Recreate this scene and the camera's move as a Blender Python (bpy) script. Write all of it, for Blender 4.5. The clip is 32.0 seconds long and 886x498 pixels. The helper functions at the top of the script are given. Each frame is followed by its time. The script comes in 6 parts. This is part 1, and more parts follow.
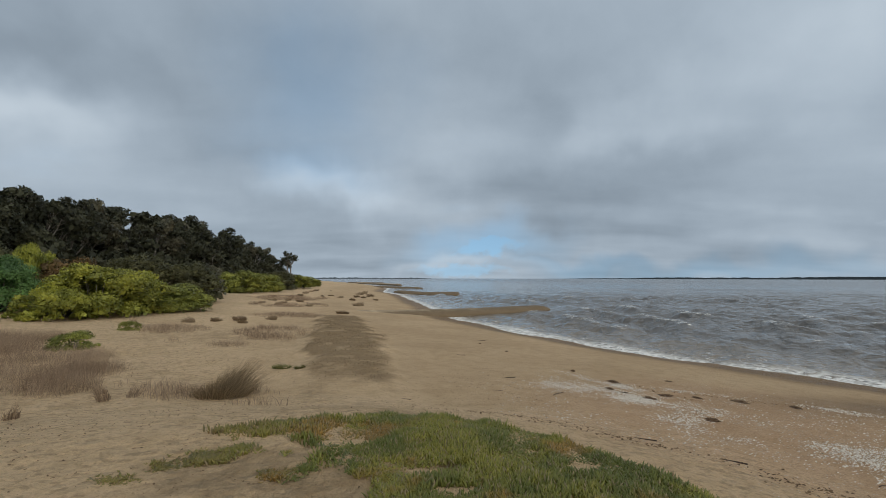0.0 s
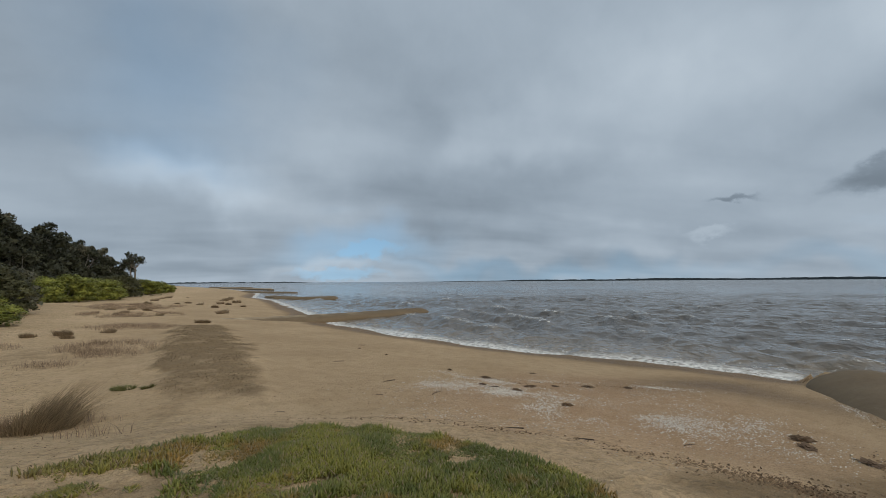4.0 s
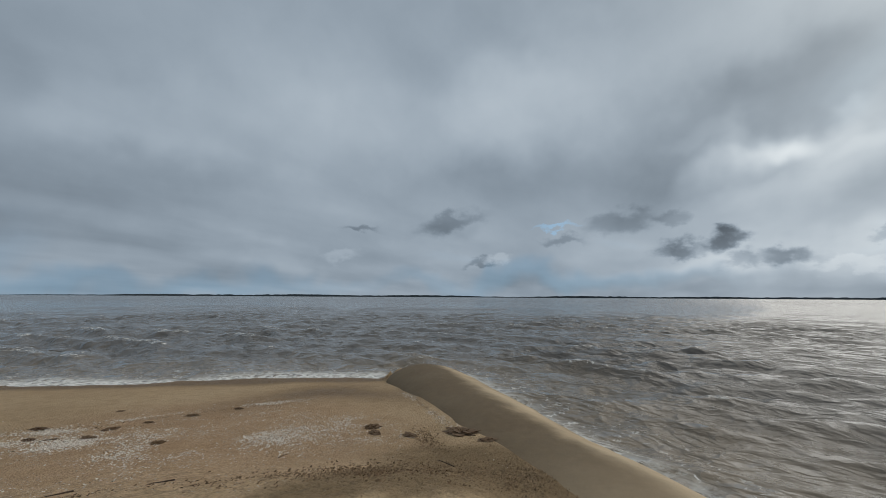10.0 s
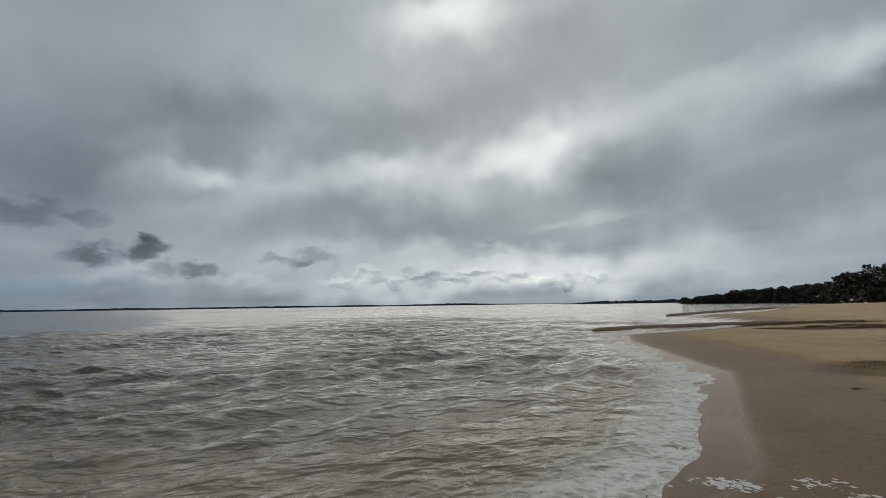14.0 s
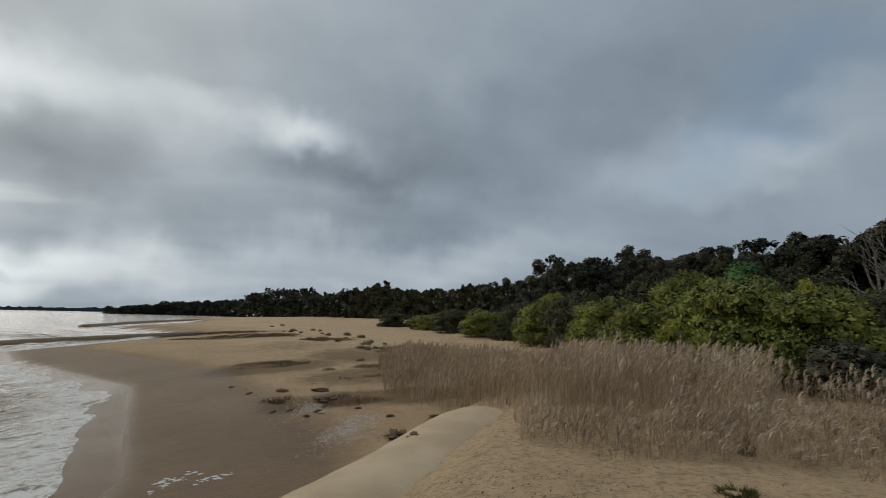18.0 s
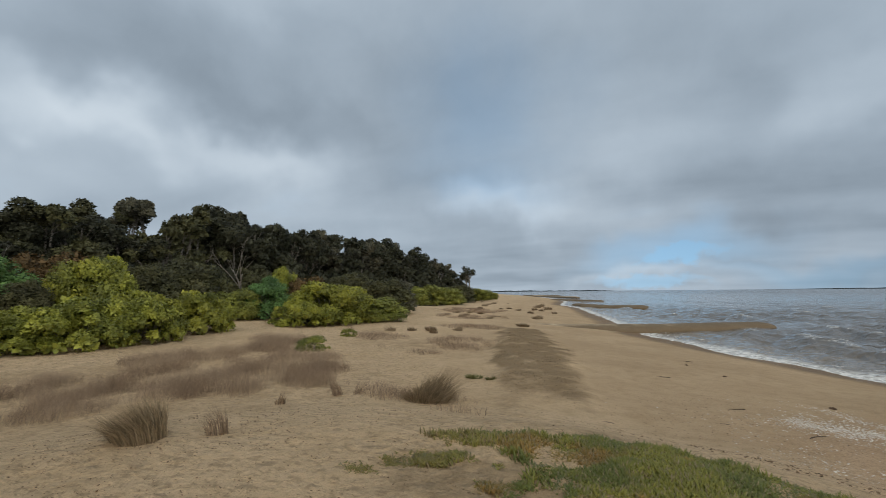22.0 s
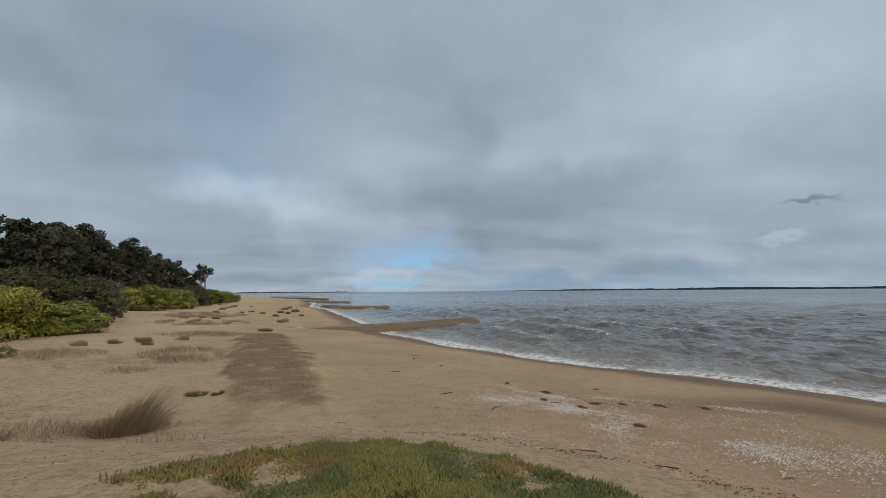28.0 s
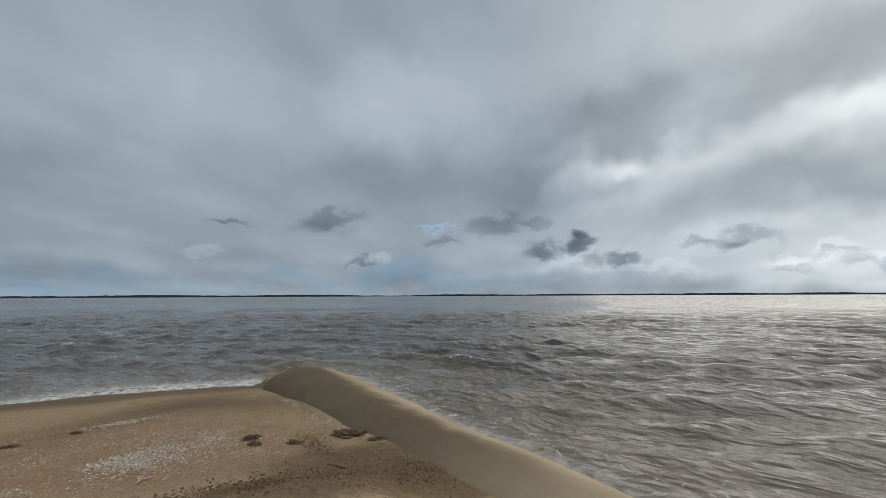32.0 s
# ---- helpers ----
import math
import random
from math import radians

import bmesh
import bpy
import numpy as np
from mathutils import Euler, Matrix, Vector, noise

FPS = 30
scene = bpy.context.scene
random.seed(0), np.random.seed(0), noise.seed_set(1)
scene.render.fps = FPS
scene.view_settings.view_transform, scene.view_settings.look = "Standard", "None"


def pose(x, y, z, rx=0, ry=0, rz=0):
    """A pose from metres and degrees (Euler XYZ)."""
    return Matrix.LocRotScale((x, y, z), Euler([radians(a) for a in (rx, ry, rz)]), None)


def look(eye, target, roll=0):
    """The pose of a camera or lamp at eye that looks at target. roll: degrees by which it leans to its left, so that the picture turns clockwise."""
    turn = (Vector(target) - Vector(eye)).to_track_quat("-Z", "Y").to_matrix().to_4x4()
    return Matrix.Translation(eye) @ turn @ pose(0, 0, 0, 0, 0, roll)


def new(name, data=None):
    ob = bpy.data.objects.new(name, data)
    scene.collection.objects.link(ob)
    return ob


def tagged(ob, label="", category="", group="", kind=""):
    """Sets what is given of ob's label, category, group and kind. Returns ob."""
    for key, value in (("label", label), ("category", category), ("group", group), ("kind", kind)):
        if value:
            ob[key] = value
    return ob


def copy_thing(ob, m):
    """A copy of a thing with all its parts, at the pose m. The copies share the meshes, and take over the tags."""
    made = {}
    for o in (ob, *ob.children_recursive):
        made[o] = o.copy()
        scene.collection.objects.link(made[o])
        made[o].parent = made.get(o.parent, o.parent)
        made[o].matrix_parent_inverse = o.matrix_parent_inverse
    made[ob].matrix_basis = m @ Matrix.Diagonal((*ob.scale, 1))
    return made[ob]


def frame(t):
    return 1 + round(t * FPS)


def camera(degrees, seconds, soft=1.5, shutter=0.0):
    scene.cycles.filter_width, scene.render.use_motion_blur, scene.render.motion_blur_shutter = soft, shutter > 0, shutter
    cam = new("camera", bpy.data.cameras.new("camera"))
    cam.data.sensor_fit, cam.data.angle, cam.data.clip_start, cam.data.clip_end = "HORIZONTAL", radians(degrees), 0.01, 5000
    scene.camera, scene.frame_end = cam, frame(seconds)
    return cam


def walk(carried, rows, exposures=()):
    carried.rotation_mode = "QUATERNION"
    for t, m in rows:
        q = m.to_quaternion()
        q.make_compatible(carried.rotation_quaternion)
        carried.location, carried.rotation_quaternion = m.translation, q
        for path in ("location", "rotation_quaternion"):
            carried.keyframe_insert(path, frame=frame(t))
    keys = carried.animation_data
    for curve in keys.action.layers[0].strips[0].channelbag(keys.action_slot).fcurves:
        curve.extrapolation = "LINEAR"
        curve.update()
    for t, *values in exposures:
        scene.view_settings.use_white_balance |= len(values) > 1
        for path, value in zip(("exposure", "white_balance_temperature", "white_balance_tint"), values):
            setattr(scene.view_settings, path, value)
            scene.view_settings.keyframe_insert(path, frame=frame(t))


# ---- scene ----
# The camera turns once round and a little more on a low dune; heading is clockwise from +Y, up-tilt and lean in degrees.
cam = camera(93.2, 32.0, soft=0.6, shutter=0.1)
PATH = [
    (0, -0.050, 0.071, 2.977, 0.00, 3.99, -0.10),
    (0.5, -0.059, 0.068, 2.966, 0.28, 4.05, -0.20),
    (1, -0.049, 0.072, 2.962, 0.77, 3.99, -0.09),
    (1.5, -0.054, 0.065, 2.957, 2.15, 3.98, -0.22),
    (2, -0.053, 0.052, 2.962, 3.40, 4.05, -0.38),
    (2.5, -0.018, 0.052, 2.965, 5.12, 4.17, -0.64),
    (4.5, -0.107, 0.066, 2.982, 19.96, 4.40, 0.24),
    (5, -0.063, 0.067, 2.964, 22.75, 4.43, -0.45),
    (5.5, -0.013, 0.034, 2.975, 25.49, 4.42, -0.73),
    (6, 0.083, 0.044, 2.972, 27.85, 4.42, -0.27),
    (6.5, 0.083, 0.016, 2.976, 35.20, 4.23, 0.47),
    (7, 0.104, 0.010, 2.988, 43.54, 4.26, 0.57),
    (7.5, 0.149, -0.009, 2.985, 49.31, 4.66, -0.03),
    (8, 0.189, -0.031, 2.992, 54.11, 5.24, -0.45),
    (8.5, 0.232, -0.047, 2.987, 56.11, 5.84, -0.70),
    (9, 0.244, -0.049, 2.987, 58.28, 6.18, -0.78),
    (9.5, 0.253, -0.074, 2.991, 60.11, 6.37, -0.60),
    (10, 0.240, -0.085, 2.994, 62.68, 6.50, -0.32),
    (10.5, 0.218, -0.081, 2.993, 66.72, 6.50, -0.20),
    (11, 0.256, -0.136, 2.989, 70.68, 6.62, -0.94),
    (11.5, 0.282, -0.248, 2.995, 76.64, 6.91, -0.62),
    (12, 0.305, -0.364, 3.001, 85.57, 7.40, -0.63),
    (12.5, 0.314, -0.417, 3.007, 96.97, 7.80, -0.24),
    (13, 0.262, -0.341, 2.992, 109.13, 7.88, 1.19),
    (13.5, 0.305, -0.237, 2.987, 121.64, 7.63, 1.09),
    (14, 0.362, -0.158, 2.986, 132.49, 7.62, 0.84),
    (14.5, 0.381, -0.109, 2.984, 143.15, 7.58, 0.32),
    (16.5, 0.174, -0.191, 3.044, 167.36, 7.99, 0.09),
    (17, 0.180, -0.210, 3.045, 173.89, 8.38, -0.68),
    (17.5, 0.148, -0.251, 3.025, 184.99, 8.98, -1.55),
    (18, 0.014, -0.244, 3.009, 200.27, 9.36, -1.27),
    (18.5, -0.143, -0.244, 3.016, 215.19, 9.40, -0.48),
    (19, -0.227, -0.209, 3.015, 229.21, 9.25, 0.71),
    (19.5, -0.269, -0.194, 3.009, 248.11, 8.64, 0.30),
    (20, -0.321, -0.208, 2.985, 265.50, 8.62, -0.16),
    (20.5, -0.359, -0.132, 2.950, 283.31, 8.27, 0.83),
    (21, -0.300, -0.023, 2.984, 300.22, 7.45, 0.76),
    (21.5, -0.308, 0.110, 2.970, 317.74, 6.62, 0.47),
    (22, -0.329, 0.171, 2.961, 336.59, 5.83, 0.51),
    (22.5, -0.278, 0.197, 2.954, 348.24, 4.83, 0.50),
    (23, -0.192, 0.220, 2.965, 351.18, 3.99, 0.11),
    (23.5, -0.197, 0.202, 2.983, 352.70, 3.92, -0.21),
    (24, -0.193, 0.186, 2.987, 354.61, 4.25, -0.07),
    (24.5, -0.175, 0.188, 2.986, 355.58, 4.90, 0.07),
    (26.5, -0.162, 0.192, 2.992, 357.30, 5.70, 0.67),
    (27, -0.154, 0.210, 2.991, 359.43, 5.86, 0.99),
    (27.5, -0.168, 0.233, 3.007, 363.03, 5.78, 0.84),
    (28, -0.205, 0.257, 3.005, 369.63, 5.74, 0.43),
    (28.5, -0.192, 0.244, 3.006, 377.91, 5.25, 0.03),
    (29, -0.114, 0.214, 3.034, 383.41, 5.17, -0.48),
    (29.5, -0.065, 0.192, 3.052, 389.51, 5.14, -0.62),
    (30, -0.051, 0.210, 3.042, 396.90, 5.49, -0.60),
    (30.5, -0.013, 0.233, 3.039, 402.67, 5.74, -0.84),
    (31, 0.013, 0.205, 3.037, 411.55, 5.99, -0.59),
    (31.5, 0.013, 0.143, 3.030, 425.34, 6.20, -0.13),
    (32, 0.085, 0.047, 3.014, 438.84, 6.35, 0.26),
]


def stance(x, y, z, heading, tilt, lean):
    a, b = radians(heading), radians(tilt)
    way = Vector((math.sin(a) * math.cos(b), math.cos(a) * math.cos(b), math.sin(b)))
    eye = Vector((x, y, z))
    return look(eye, eye + way, -lean)


walk(cam, [(row[0], stance(*row[1:])) for row in PATH], exposures=[(0, 0.06), (6, -0.06), (9, -0.18), (12, -0.38), (13, -0.54), (14, -0.61), (17, -0.66), (18, -0.4), (19, -0.1), (20, 0.1), (22, 0.12), (24, 0.08), (29, 0.0), (30, -0.08), (32, -0.22)])


# ---- sky and sun ----
def heading_vector(az, el):
    a, b = radians(az), radians(el)
    return Vector((math.sin(a) * math.cos(b), math.cos(a) * math.cos(b), math.sin(b)))


class Nodes:
    """Short names for building a node tree."""

    def __init__(self, tree):
        self.tree = tree
        tree.nodes.clear()

    def add(self, kind, **settings):
        node = self.tree.nodes.new(kind)
        for key, value in settings.items():
            setattr(node, key, value)
        return node

    def put(self, socket, value):
        if isinstance(value, bpy.types.NodeSocket):
            self.tree.links.new(value, socket)
        elif isinstance(value, (tuple, list)) and len(value) == 3 and socket.type == "RGBA":
            socket.default_value = (*value, 1)
        else:
            socket.default_value = value

    def math(self, op, a, b=0.0, clamp=False):
        n = self.add("ShaderNodeMath", operation=op, use_clamp=clamp)
        self.put(n.inputs[0], a)
        self.put(n.inputs[1], b)
        return n.outputs[0]

    def vec(self, op, a, b=(0, 0, 0), scale=1.0):
        n = self.add("ShaderNodeVectorMath", operation=op)
        self.put(n.inputs[0], a)
        self.put(n.inputs[1], b)
        n.inputs[3].default_value = scale
        return n.outputs["Value"] if op in ("DOT_PRODUCT", "LENGTH") else n.outputs[0]

    def span(self, value, a, b, c=0.0, d=1.0, smooth=True):
        n = self.add("ShaderNodeMapRange", interpolation_type="SMOOTHSTEP" if smooth else "LINEAR")
        for i, x in enumerate((value, a, b, c, d)):
            self.put(n.inputs[i], x)
        return n.outputs[0]

    def mix(self, f, a, b, blend="MIX"):
        n = self.add("ShaderNodeMix", data_type="RGBA", blend_type=blend)
        self.put(n.inputs[0], f)
        self.put(n.inputs[6], a)
        self.put(n.inputs[7], b)
        return n.outputs[2]

    def noise(self, vector, scale, detail=4.0, rough=0.55, warp=0.0, kind="FBM"):
        n = self.add("ShaderNodeTexNoise", noise_type=kind)
        self.put(n.inputs["Vector"], vector)
        n.inputs["Scale"].default_value = scale
        n.inputs["Detail"].default_value = detail
        n.inputs["Roughness"].default_value = rough
        n.inputs["Distortion"].default_value = warp
        return n.outputs[0]

    def cells(self, vector, scale, feature="F1", out="Distance"):
        n = self.add("ShaderNodeTexVoronoi", feature=feature)
        self.put(n.inputs["Vector"], vector)
        n.inputs["Scale"].default_value = scale
        return n.outputs[out]

    def bump(self, height, strength=0.5, distance=0.02):
        n = self.add("ShaderNodeBump")
        n.inputs["Strength"].default_value = strength
        n.inputs["Distance"].default_value = distance
        self.put(n.inputs["Height"], height)
        return n.outputs[0]


SUN = heading_vector(141, 33)
world = bpy.data.worlds.new("overcast_sky")
scene.world = world
world.use_nodes = True
w = Nodes(world.node_tree)
way = w.vec("NORMALIZE", w.add("ShaderNodeTexCoord").outputs["Generated"])
blue = w.add("ShaderNodeTexSky", sky_type="NISHITA", sun_disc=False, sun_elevation=radians(33), sun_rotation=radians(141))
w.put(blue.inputs[0], w.vec("NORMALIZE", w.vec("ADD", way, (0, 0, 0.3))))
blue.air_density, blue.dust_density, blue.ozone_density = 1.0, 1.5, 0.6
apart = w.add("ShaderNodeSeparateXYZ")
w.put(apart.inputs[0], way)
rise = apart.outputs[2]
# the cloud deck as a flat sheet seen in perspective
deep = w.math("ADD", w.math("MAXIMUM", rise, 0.0), 0.16)
flat = w.add("ShaderNodeCombineXYZ")
w.put(flat.inputs[0], w.math("DIVIDE", apart.outputs[0], deep))
w.put(flat.inputs[1], w.math("DIVIDE", apart.outputs[1], deep))
flat = flat.outputs[0]
turned = w.add("ShaderNodeMapping")
w.put(turned.inputs[0], flat)
turned.inputs["Rotation"].default_value = (0, 0, radians(25))
turned.inputs["Scale"].default_value = (0.75, 1.3, 1)
wisps = w.noise(turned.outputs[0], 1.0, 4, 0.42, 0.2)
masses = w.noise(flat, 0.42, 3, 0.5, 0.2)
puffs = w.noise(way, 9.0, 6, 0.6, 0.2)
wobble_n = w.add("ShaderNodeTexNoise")
w.put(wobble_n.inputs["Vector"], way)
wobble_n.inputs["Scale"].default_value = 6.0
wobble_n.inputs["Detail"].default_value = 3.5
wobble_n.inputs["Roughness"].default_value = 0.48
wobble = w.vec("SUBTRACT", wobble_n.outputs["Color"], (0.5, 0.5, 0.5))
ragged_n = w.add("ShaderNodeTexNoise")
w.put(ragged_n.inputs["Vector"], w.vec("MULTIPLY", way, (1, 1, 1.6)))
ragged_n.inputs["Scale"].default_value = 17.0
ragged_n.inputs["Detail"].default_value = 5.0
ragged_n.inputs["Roughness"].default_value = 0.55
crisp_way = w.vec("ADD", way, w.vec("SCALE", w.vec("SUBTRACT", ragged_n.outputs["Color"], (0.5, 0.5, 0.5)), scale=0.085))
soft_way = w.vec("ADD", way, w.vec("SCALE", wobble, scale=0.22))


def patch(az, el, wide, high, lean=0.0, soft=True):
    """A roughly oval patch of cloud, sizes in degrees; its value runs from 0 outside to 1 in its middle."""
    m = w.add("ShaderNodeMapping", vector_type="TEXTURE")
    w.put(m.inputs[0], soft_way if soft else crisp_way)
    centre = heading_vector(az, el)
    m.inputs["Location"].default_value = centre
    turn = Matrix.Rotation(radians(-az), 3, "Z") @ Matrix.Rotation(radians(el), 3, "X") @ Matrix.Rotation(radians(-lean), 3, "Y")
    m.inputs["Rotation"].default_value = turn.to_euler()
    m.inputs["Scale"].default_value = (radians(wide), 2.5, radians(high))
    return w.span(w.vec("LENGTH", m.outputs[0]), 1.0, 0.0 if soft else 0.28)


glow = w.math("POWER", w.math("MAXIMUM", w.vec("DOT_PRODUCT", way, tuple(SUN)), 0.0), 5.0)
shade = w.math("ADD", w.math("MULTIPLY", w.math("SUBTRACT", wisps, 0.5), 0.3), w.math("MULTIPLY", w.math("SUBTRACT", masses, 0.5), 0.2))
shade = w.math("ADD", w.math("ADD", shade, 0.42), w.math("MULTIPLY", w.math("SUBTRACT", puffs, 0.5), 0.08))


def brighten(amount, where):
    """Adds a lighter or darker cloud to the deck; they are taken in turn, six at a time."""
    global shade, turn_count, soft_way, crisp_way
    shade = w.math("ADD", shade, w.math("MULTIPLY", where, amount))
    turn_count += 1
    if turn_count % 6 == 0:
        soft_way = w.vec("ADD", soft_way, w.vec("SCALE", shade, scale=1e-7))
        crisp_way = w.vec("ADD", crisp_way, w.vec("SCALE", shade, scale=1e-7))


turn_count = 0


shade = w.math("ADD", shade, w.math("MULTIPLY", glow, 0.16))
# cloud masses, bright breaks and small dark scud round the sky
brighten(0.057, patch(314.9, 15.9, 15.4, 5.5, -22))
brighten(-0.046, patch(314.5, 22.9, 18.1, 5.1, -15))
brighten(0.123, patch(343.7, 12.9, 13.5, 4.3, -5))
brighten(0.076, patch(355.0, 10.9, 11.9, 5.3, -15))
brighten(-0.065, patch(5.1, 11.3, 29.7, 6.0, -8))
brighten(0.114, patch(3.6, 1.0, 16.0, 1.6, 0))
brighten(-0.033, patch(327.8, 18.8, 28.8, 10.7, -10))
brighten(0.067, patch(23.5, 17.7, 14.5, 7.0, 10))
brighten(0.067, patch(40.7, 22.1, 22.2, 13.9, 15))
brighten(-0.065, patch(32.2, 1.5, 34.0, 2.5, 2))
brighten(-0.039, patch(349.0, 4.0, 16.8, 5.3, 0))
brighten(0.057, patch(24.3, 18.8, 14.3, 7.6, 0))
brighten(-0.057, patch(64.1, 10.0, 7.2, 1.8, 20, soft=False))
brighten(-0.057, patch(51.5, 9.2, 3.4, 0.8, 0, soft=False))
brighten(-0.057, patch(67.5, 4.4, 2.2, 0.7, 15, soft=False))
brighten(0.057, patch(41.2, 4.4, 7.7, 2.6, 0))
brighten(0.085, patch(73.0, 23.6, 13.9, 9.4, 0))
brighten(0.048, patch(53.5, 21.8, 23.3, 10.0, 0))
brighten(-0.046, patch(22.8, 11.8, 27.9, 7.1, 0))
brighten(-0.138, patch(85.8, 9.5, 6.2, 2.1, 4, soft=False))
brighten(-0.115, patch(91.6, 9.5, 2.1, 1.2, 10, soft=False))
brighten(-0.161, patch(97.4, 6.7, 2.7, 1.7, 5, soft=False))
brighten(-0.172, patch(92.3, 6.1, 3.1, 1.4, 5, soft=False))
brighten(-0.138, patch(78.9, 7.5, 3.5, 1.1, 5, soft=False))
brighten(-0.172, patch(98.1, 4.2, 2.1, 1.1, 0, soft=False))
brighten(-0.161, patch(102.1, 4.7, 2.7, 1.2, 0, soft=False))
brighten(0.095, patch(95.2, 3.6, 12.2, 1.7, 0))
brighten(0.1, patch(70.2, 5.2, 2.1, 0.8, 0, soft=False))
brighten(-0.115, patch(67.6, 4.5, 2.9, 0.9, 10, soft=False))
brighten(0.08, patch(49.2, 5.4, 3.6, 1.1, 0, soft=False))
brighten(-0.103, patch(50.9, 9.3, 3.2, 0.9, 0, soft=False))
brighten(-0.103, patch(63.4, 10.0, 6.2, 1.6, 8, soft=False))
brighten(-0.078, patch(80.1, 2.4, 32.0, 2.8, 0))
brighten(-0.065, patch(21.6, 1.2, 22.8, 2.6, 0))
brighten(0.266, patch(102.0, 16.6, 10.2, 2.5, 17))
brighten(0.085, patch(100.8, 10.9, 16.6, 10.9, 0))
brighten(-0.039, patch(16.0, 22.9, 20.1, 13.8, 0))
brighten(0.076, patch(94.8, 5.5, 23.0, 4.4, 0))
brighten(-0.065, patch(94.8, 14.2, 16.0, 4.3, 12))
brighten(-0.046, patch(100.2, 21.7, 13.1, 4.7, 20))
brighten(0.048, patch(67.3, 25.4, 24.5, 9.5, 20))
brighten(-0.098, patch(110.7, 21.9, 40.9, 7.0, 8))
brighten(-0.065, patch(137.3, 26.5, 26.7, 6.4, 12))
brighten(0.209, patch(124.6, 16.4, 33.9, 4.3, 6))
brighten(0.228, patch(145.1, 19.9, 15.5, 5.2, 28))
brighten(0.133, patch(148.5, 22.8, 5.0, 3.9, 50))
brighten(0.247, patch(132.8, 36.4, 12.5, 4.8, 0))
brighten(-0.104, patch(153.8, 16.0, 9.4, 10.4, 0))
brighten(-0.058, patch(95.0, 15.1, 16.3, 4.6, 5))
brighten(-0.058, patch(128.5, 10.0, 22.7, 4.1, 0))
brighten(-0.23, patch(97.1, 6.7, 2.9, 1.7, 0, soft=False))
brighten(-0.23, patch(115.1, 6.4, 4.2, 1.5, 0, soft=False))
brighten(-0.184, patch(109.9, 6.0, 2.2, 0.9, 0, soft=False))
brighten(-0.218, patch(130.5, 4.0, 4.0, 1.5, 5, soft=False))
brighten(-0.161, patch(128.2, 5.2, 1.8, 0.7, 0, soft=False))
brighten(-0.138, patch(138.7, 7.2, 4.0, 1.1, 0, soft=False))
brighten(-0.23, patch(149.3, 2.5, 1.4, 0.8, 0, soft=False))
brighten(-0.161, patch(101.8, 4.4, 4.5, 1.3, 0, soft=False))
brighten(-0.115, patch(92.9, 5.9, 3.7, 1.3, 10, soft=False))
brighten(-0.172, patch(123.8, 3.4, 1.9, 0.8, 0, soft=False))
brighten(0.228, patch(128.9, 5.1, 47.7, 4.3, 0))
brighten(0.209, patch(148.1, 4.9, 20.8, 4.2, 0))
brighten(0.247, patch(135.3, 2.5, 44.4, 2.7, 0))
brighten(-0.161, patch(137.3, 4.4, 3.6, 0.8, 0, soft=False))
brighten(0.081, patch(140.0, 2.2, 3.7, 0.8, 0, soft=False))
brighten(0.092, patch(120.2, 3.8, 5.8, 0.9, 0, soft=False))
brighten(-0.184, patch(134.1, 3.2, 2.8, 0.8, 0, soft=False))
brighten(-0.184, patch(112.6, 5.6, 3.4, 1.0, 0, soft=False))
brighten(-0.138, patch(143.4, 3.5, 4.1, 0.7, 0, soft=False))
brighten(0.081, patch(107.2, 3.4, 6.0, 0.8, 0, soft=False))
brighten(-0.052, patch(64.6, 10.0, 5.6, 1.7, 0))
brighten(-0.078, patch(78.8, 2.1, 26.1, 2.5, 0))
brighten(0.048, patch(73.4, 26.3, 22.4, 11.0, 20))
brighten(0.247, patch(146.9, 20.1, 14.4, 4.9, 12))
brighten(0.266, patch(135.5, 37.0, 13.9, 4.7, 0))
brighten(0.133, patch(123.7, 17.5, 8.3, 2.7, -20))
brighten(0.142, patch(103.8, 16.7, 14.2, 2.3, -8))
brighten(-0.104, patch(159.9, 15.0, 16.0, 7.6, -8))
brighten(-0.072, patch(110.2, 23.9, 28.6, 7.3, 0))
brighten(-0.078, patch(143.0, 29.0, 24.7, 7.0, 12))
brighten(-0.085, patch(183.3, 18.2, 21.4, 11.0, 25))
brighten(0.085, patch(181.3, 23.4, 15.5, 3.0, 18))
brighten(-0.052, patch(164.6, 34.0, 26.6, 6.1, 0))
brighten(-0.065, patch(132.8, 9.9, 31.7, 4.0, 0))
brighten(0.095, patch(159.5, 5.8, 31.6, 3.4, 0))
brighten(-0.065, patch(196.3, 15.2, 39.1, 12.8, 18))
brighten(-0.052, patch(201.0, 22.1, 23.7, 9.6, 10))
brighten(0.114, patch(184.4, 22.2, 13.2, 3.2, 10))
brighten(0.057, patch(160.7, 19.4, 14.3, 5.2, -10))
brighten(0.048, patch(200.0, 9.4, 25.2, 4.6, 5))
brighten(0.171, patch(179.3, 23.0, 21.9, 3.6, -6))
brighten(0.171, patch(157.1, 23.8, 6.9, 5.6, -25))
brighten(0.095, patch(166.8, 22.7, 10.6, 4.3, -15))
brighten(-0.058, patch(185.5, 19.2, 28.2, 5.6, 0))
brighten(-0.039, patch(217.3, 29.3, 29.9, 9.2, 0))
brighten(0.057, patch(201.0, 32.8, 13.6, 4.6, 0))
brighten(0.057, patch(199.8, 15.6, 28.8, 4.0, 4))
brighten(0.162, patch(156.9, 6.0, 16.1, 6.9, 0))
